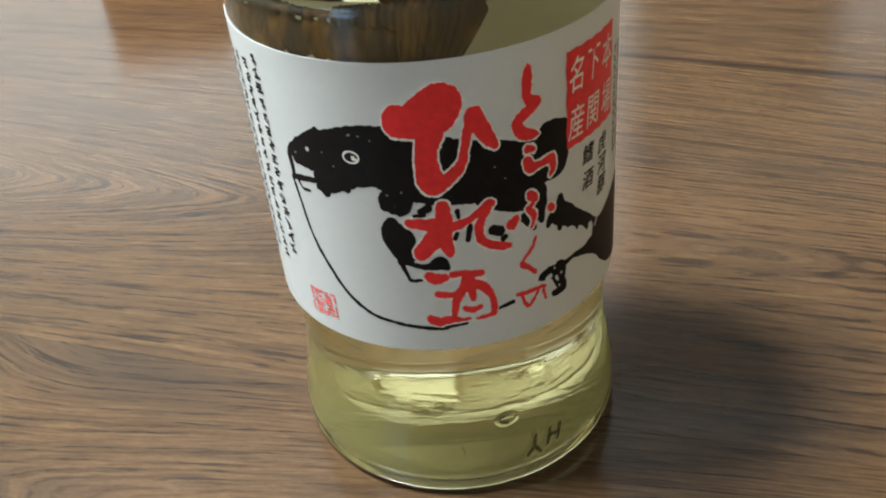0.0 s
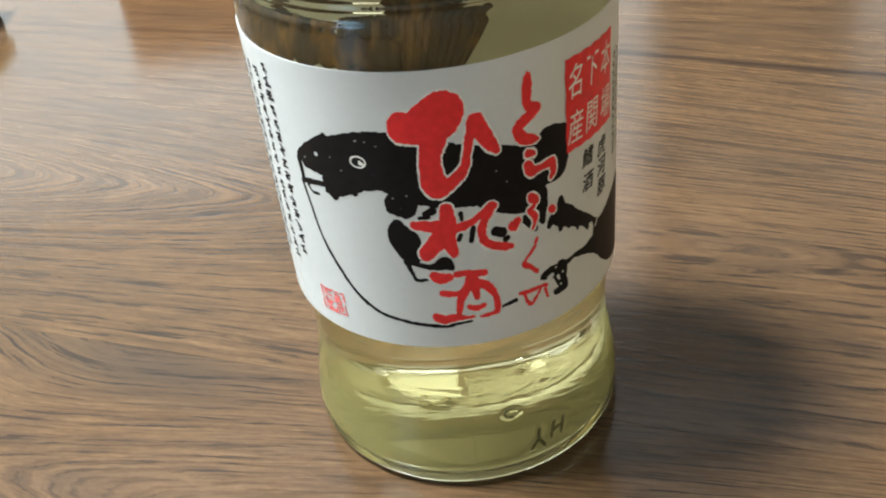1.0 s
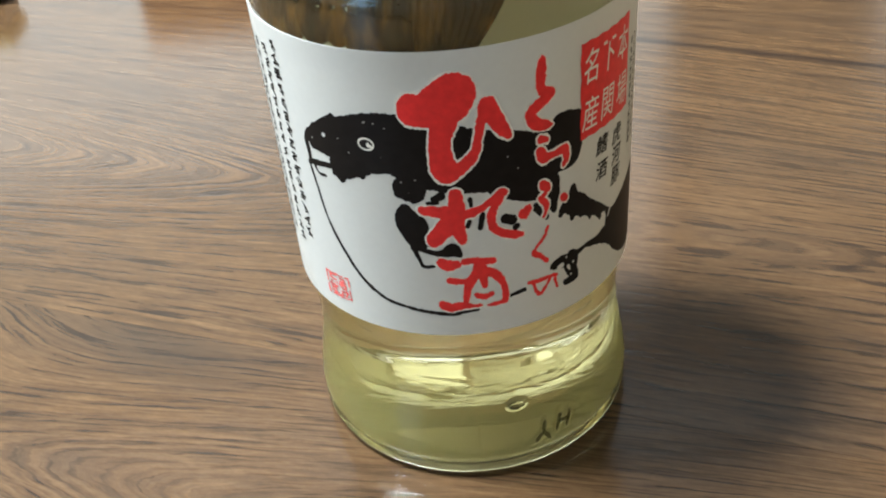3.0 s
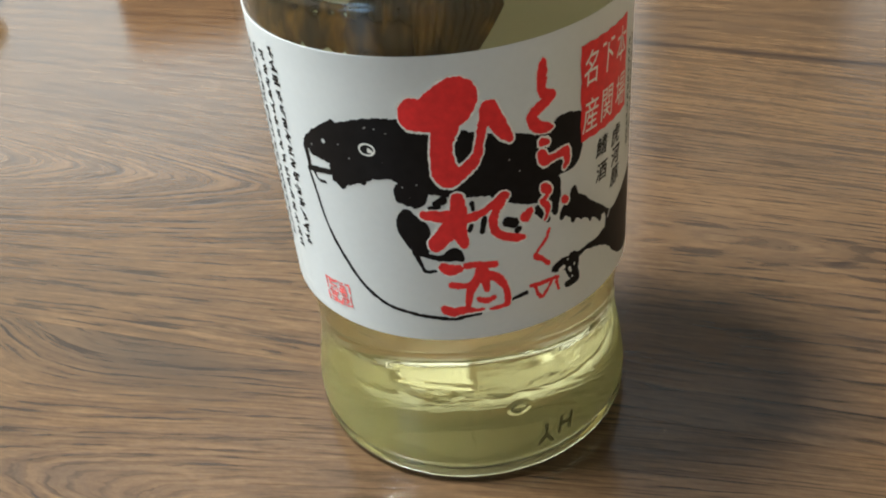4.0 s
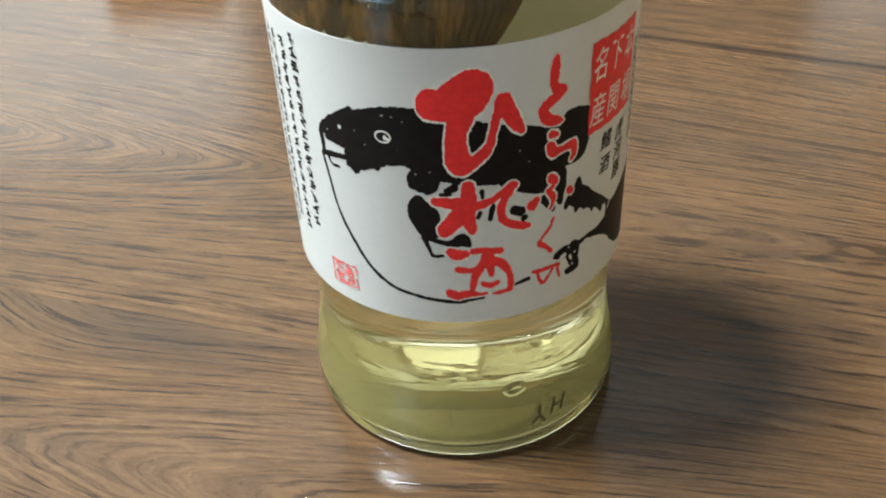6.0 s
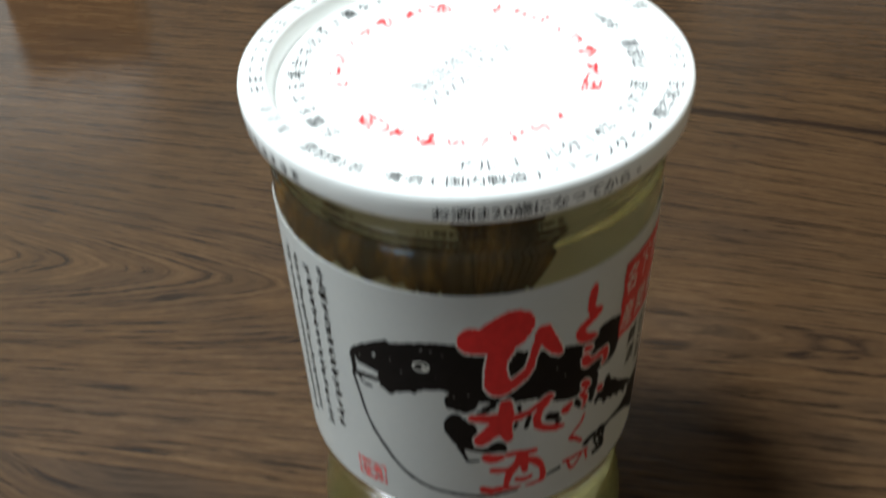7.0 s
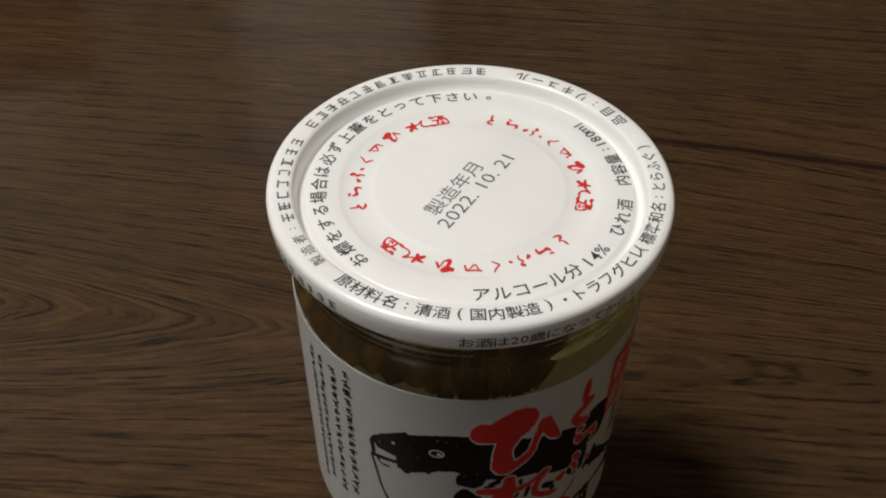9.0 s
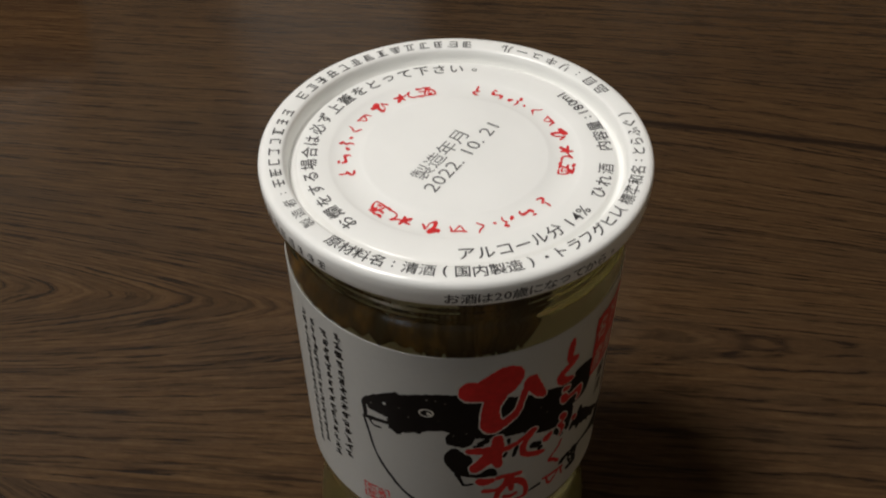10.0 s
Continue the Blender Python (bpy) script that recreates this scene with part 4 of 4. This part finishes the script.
def lid_z(r):
    for (ra, za), (rb, zb) in zip(LID, LID[1:]):
        if ra <= r <= rb and rb > ra:
            return za + (zb - za) * (r - ra) / (rb - ra)
    return 105.5


def on_lid(x, y):
    x, y = 0.985 * x, 0.985 * y
    return (x * MM, y * MM, (lid_z(math.hypot(x, y)) + 0.06) * MM)


def lid_ring(text, radius, start, step, size, mat, outward=True, bold=0.0, name="lettering", label="", squeeze=1.0):
    """Characters round the lid from an angle in degrees. outward: their heads point away from the centre and they run clockwise."""
    bm = bmesh.new()
    a = start
    rng = random.Random(len(text) + int(radius))
    for ch in text:
        if ch != " ":
            if ch == "#":
                verts, faces = [], []
                rows, cols = rng.choice((2, 3, 3, 4)), rng.choice((1, 2, 2))
                for k in range(rows):
                    v0, f0 = bar(size * rng.uniform(0.45, 0.9), size * 0.11)
                    faces += [tuple(i + len(verts) for i in q) for q in f0]
                    verts += [(x, y + size * (0.36 - 0.72 * k / (rows - 1))) for x, y in v0]
                for k in range(cols):
                    v0, f0 = bar(size * 0.11, size * rng.uniform(0.5, 0.9))
                    off = size * rng.uniform(-0.35, 0.35)
                    faces += [tuple(i + len(verts) for i in q) for q in f0]
                    verts += [(x + off, y) for x, y in v0]
            else:
                verts, faces, _ = letters(ch, size, min(bold, 0.01) if ch == "酒" else bold)
            t = radians(a)
            c, s = math.cos(t), math.sin(t)
            sign = 1 if outward else -1

            def place(x, y):
                x *= squeeze
                rr, tt = radius + sign * y, -sign * x
                return on_lid(rr * c - tt * s, rr * s + tt * c)
            add_flat(bm, verts, faces, place)
        a += -step if outward else step
    return part(name, bm, mat, lid, label, smooth=False)


def lid_brush(strokes, height, angle, seed):
    """One brush character of the label again, small, on the lid with its head outward."""
    every = [p for s in strokes for p in s]
    low, high = min(p[1] - p[2] for p in every), max(p[1] + p[2] for p in every)
    mid = (min(p[0] - p[2] for p in every) + max(p[0] + p[2] for p in every)) / 2
    k = height / (high - low)
    small = [[((u - mid) * k * 1.12, (v - (low + high) / 2) * k, max(0.15, r * k * 0.95)) for u, v, r in s] for s in strokes]
    reach = np.arange(-2.6, 2.61, 0.085)
    t = radians(angle)
    c, s = math.cos(t), math.sin(t)
    bm = inked(brush_field(small, reach, reach, 0.07, seed), reach, reach, 0.0, lambda x, y, lift: on_lid((19.75 + y) * c + x * s, (19.75 + y) * s - x * c))
    part("brush_character", bm, LID_RED, lid, "red brush-written character", smooth=False)


# three times round in red
for n, start in enumerate((180.5, 62.0, -57.0)):
    for k, (strokes, height, turn) in enumerate(((TO, 3.0, 0), (RA, 2.5, 12), (FU, 2.7, 25), (KU, 2.6, 37.2), (NO, 1.6, 48.2), (HI, 3.1, 61), (RE, 2.5, 77.5), (SAKE, 3.0, 90))):
        lid_brush(strokes, height, start - turn, 3.1 * n + 1.7 * k)
lid_ring("お燗をする場合は必ず上蓋をとって下さい。", 26.0, 210, 7.6, 3.1, LID_BLACK, bold=0.028, label="black instruction round the lid")
lid_ring("アルコール分", 26.1, -102.5, 6.9, 3.1, LID_BLACK, False, 0.028, label="black strength printed on the lid")
lid_ring("14%", 26.3, -61, 4.3, 3.1, LID_BLACK, False, 0.028, label="black strength printed on the lid")
lid_ring("ひれ酒", 26.6, -40, 7.0, 3.0, LID_BLACK, False, 0.028, label="black contents printed on the lid")
lid_ring("内容量", 26.6, -12, 6.4, 2.9, LID_BLACK, False, 0.028, label="black contents printed on the lid")
lid_ring(":180ml", 26.6, 7, 3.6, 2.9, LID_BLACK, False, 0.028, label="black contents printed on the lid")
lid_ring("原材料名:清酒(国内製造)・トラフグヒレ", 31.9, -143.9, 4.93, 2.8, LID_BLACK, False, 0.028, label="black ingredients printed on the lid")
lid_ring("(標準和名:とらふぐ)", 32.0, -48.5, 4.85, 2.7, LID_BLACK, False, 0.02, label="black name of the ingredient printed on the lid")
lid_ring("製造者:######## ##############", 31.9, 204.7, 5.2, 2.3, LID_BLACK, label="fine black print round the lid")
lid_ring("品目:リキュール", 32.0, 15.4, 5.7, 2.7, LID_BLACK, False, 0.02, label="black kind of drink printed on the lid")

# date stamped in grey dots, slanting across the middle
for text, dx, dy, size, width in (("製造年月", -2.1, 2.0, 3.6, 15.2), ("2022. 10. 21", -0.4, -1.6, 3.7, 22.0)):
    verts, faces, w = letters(text, size, -0.012)
    verts = verts * (width / w, 1.0)
    t = radians(42)
    bm = bmesh.new()
    add_flat(bm, verts, faces, lambda x, y: on_lid((x + dx) * math.cos(t) - (y + dy) * math.sin(t), (x + dx) * math.sin(t) + (y + dy) * math.cos(t)))
    part("date_stamp", bm, LID_GREY, lid, "grey stamped date", smooth=False)

# small print round the skirt
bm = bmesh.new()
at = -109.5
for ch in "お酒は20歳になってから。":
    verts, faces, _ = letters(ch, 2.7, 0.03)
    step = 2.5 if ch in "20" else 4.3
    at += step / 2
    a0 = radians(at)
    at += step / 2

    def place(x, y):
        a = a0 + x / 33.9
        z = 104.3 + 0.9 * y
        r = (34.07 + (z - 103.0) * 0.09 + 0.06) * MM
        return (r * math.cos(a), r * math.sin(a), z * MM)
    add_flat(bm, verts, faces, place)
part("skirt_lettering", bm, LID_BLACK, lid, "black warning printed on the skirt of the lid", smooth=False)
# the end of another line on the skirt, too fine to read
rng = random.Random(12)
bm = bmesh.new()
for k in range(9):
    a0 = radians(-178 + 4.2 * k)
    for y in (-0.75, 0.0, 0.75):
        verts, faces = bar(rng.uniform(0.9, 1.9), 0.3)
        add_flat(bm, verts, faces, lambda a, b: place(a, b + y))
    verts, faces = bar(0.3, rng.uniform(1.2, 2.1))
    off = rng.uniform(-0.6, 0.6)
    add_flat(bm, verts, faces, lambda a, b: place(a + off, b))
part("skirt_lettering", bm, LID_BLACK, lid, "fine black print on the skirt of the lid", smooth=False)

# ---- clutter at the back of the table ----
packet = tagged(empty("small_packet", (-0.188, 0.238, 0)), "small yellow and black packet standing on the table", "packet")
part("packet_body", box(0.034, 0.02, 0.010, (0, 0, 0.005), 0.002), BLACK, packet, smooth=False)
part("packet_band", box(0.036, 0.022, 0.008, (0, 0, 0.0141), 0.002), YELLOW, packet, "yellow band", smooth=False)
carton = tagged(empty("small_carton", (-0.108, 0.296, 0)), "small orange carton standing on the table", "carton")
part("carton_body", box(0.05, 0.03, 0.045, (0, 0, 0.0225), 0.001), ORANGE, carton, smooth=False)
part("carton_flap", box(0.046, 0.026, 0.002, (0, 0, 0.0462), 0.0006), ORANGE, carton, smooth=False)
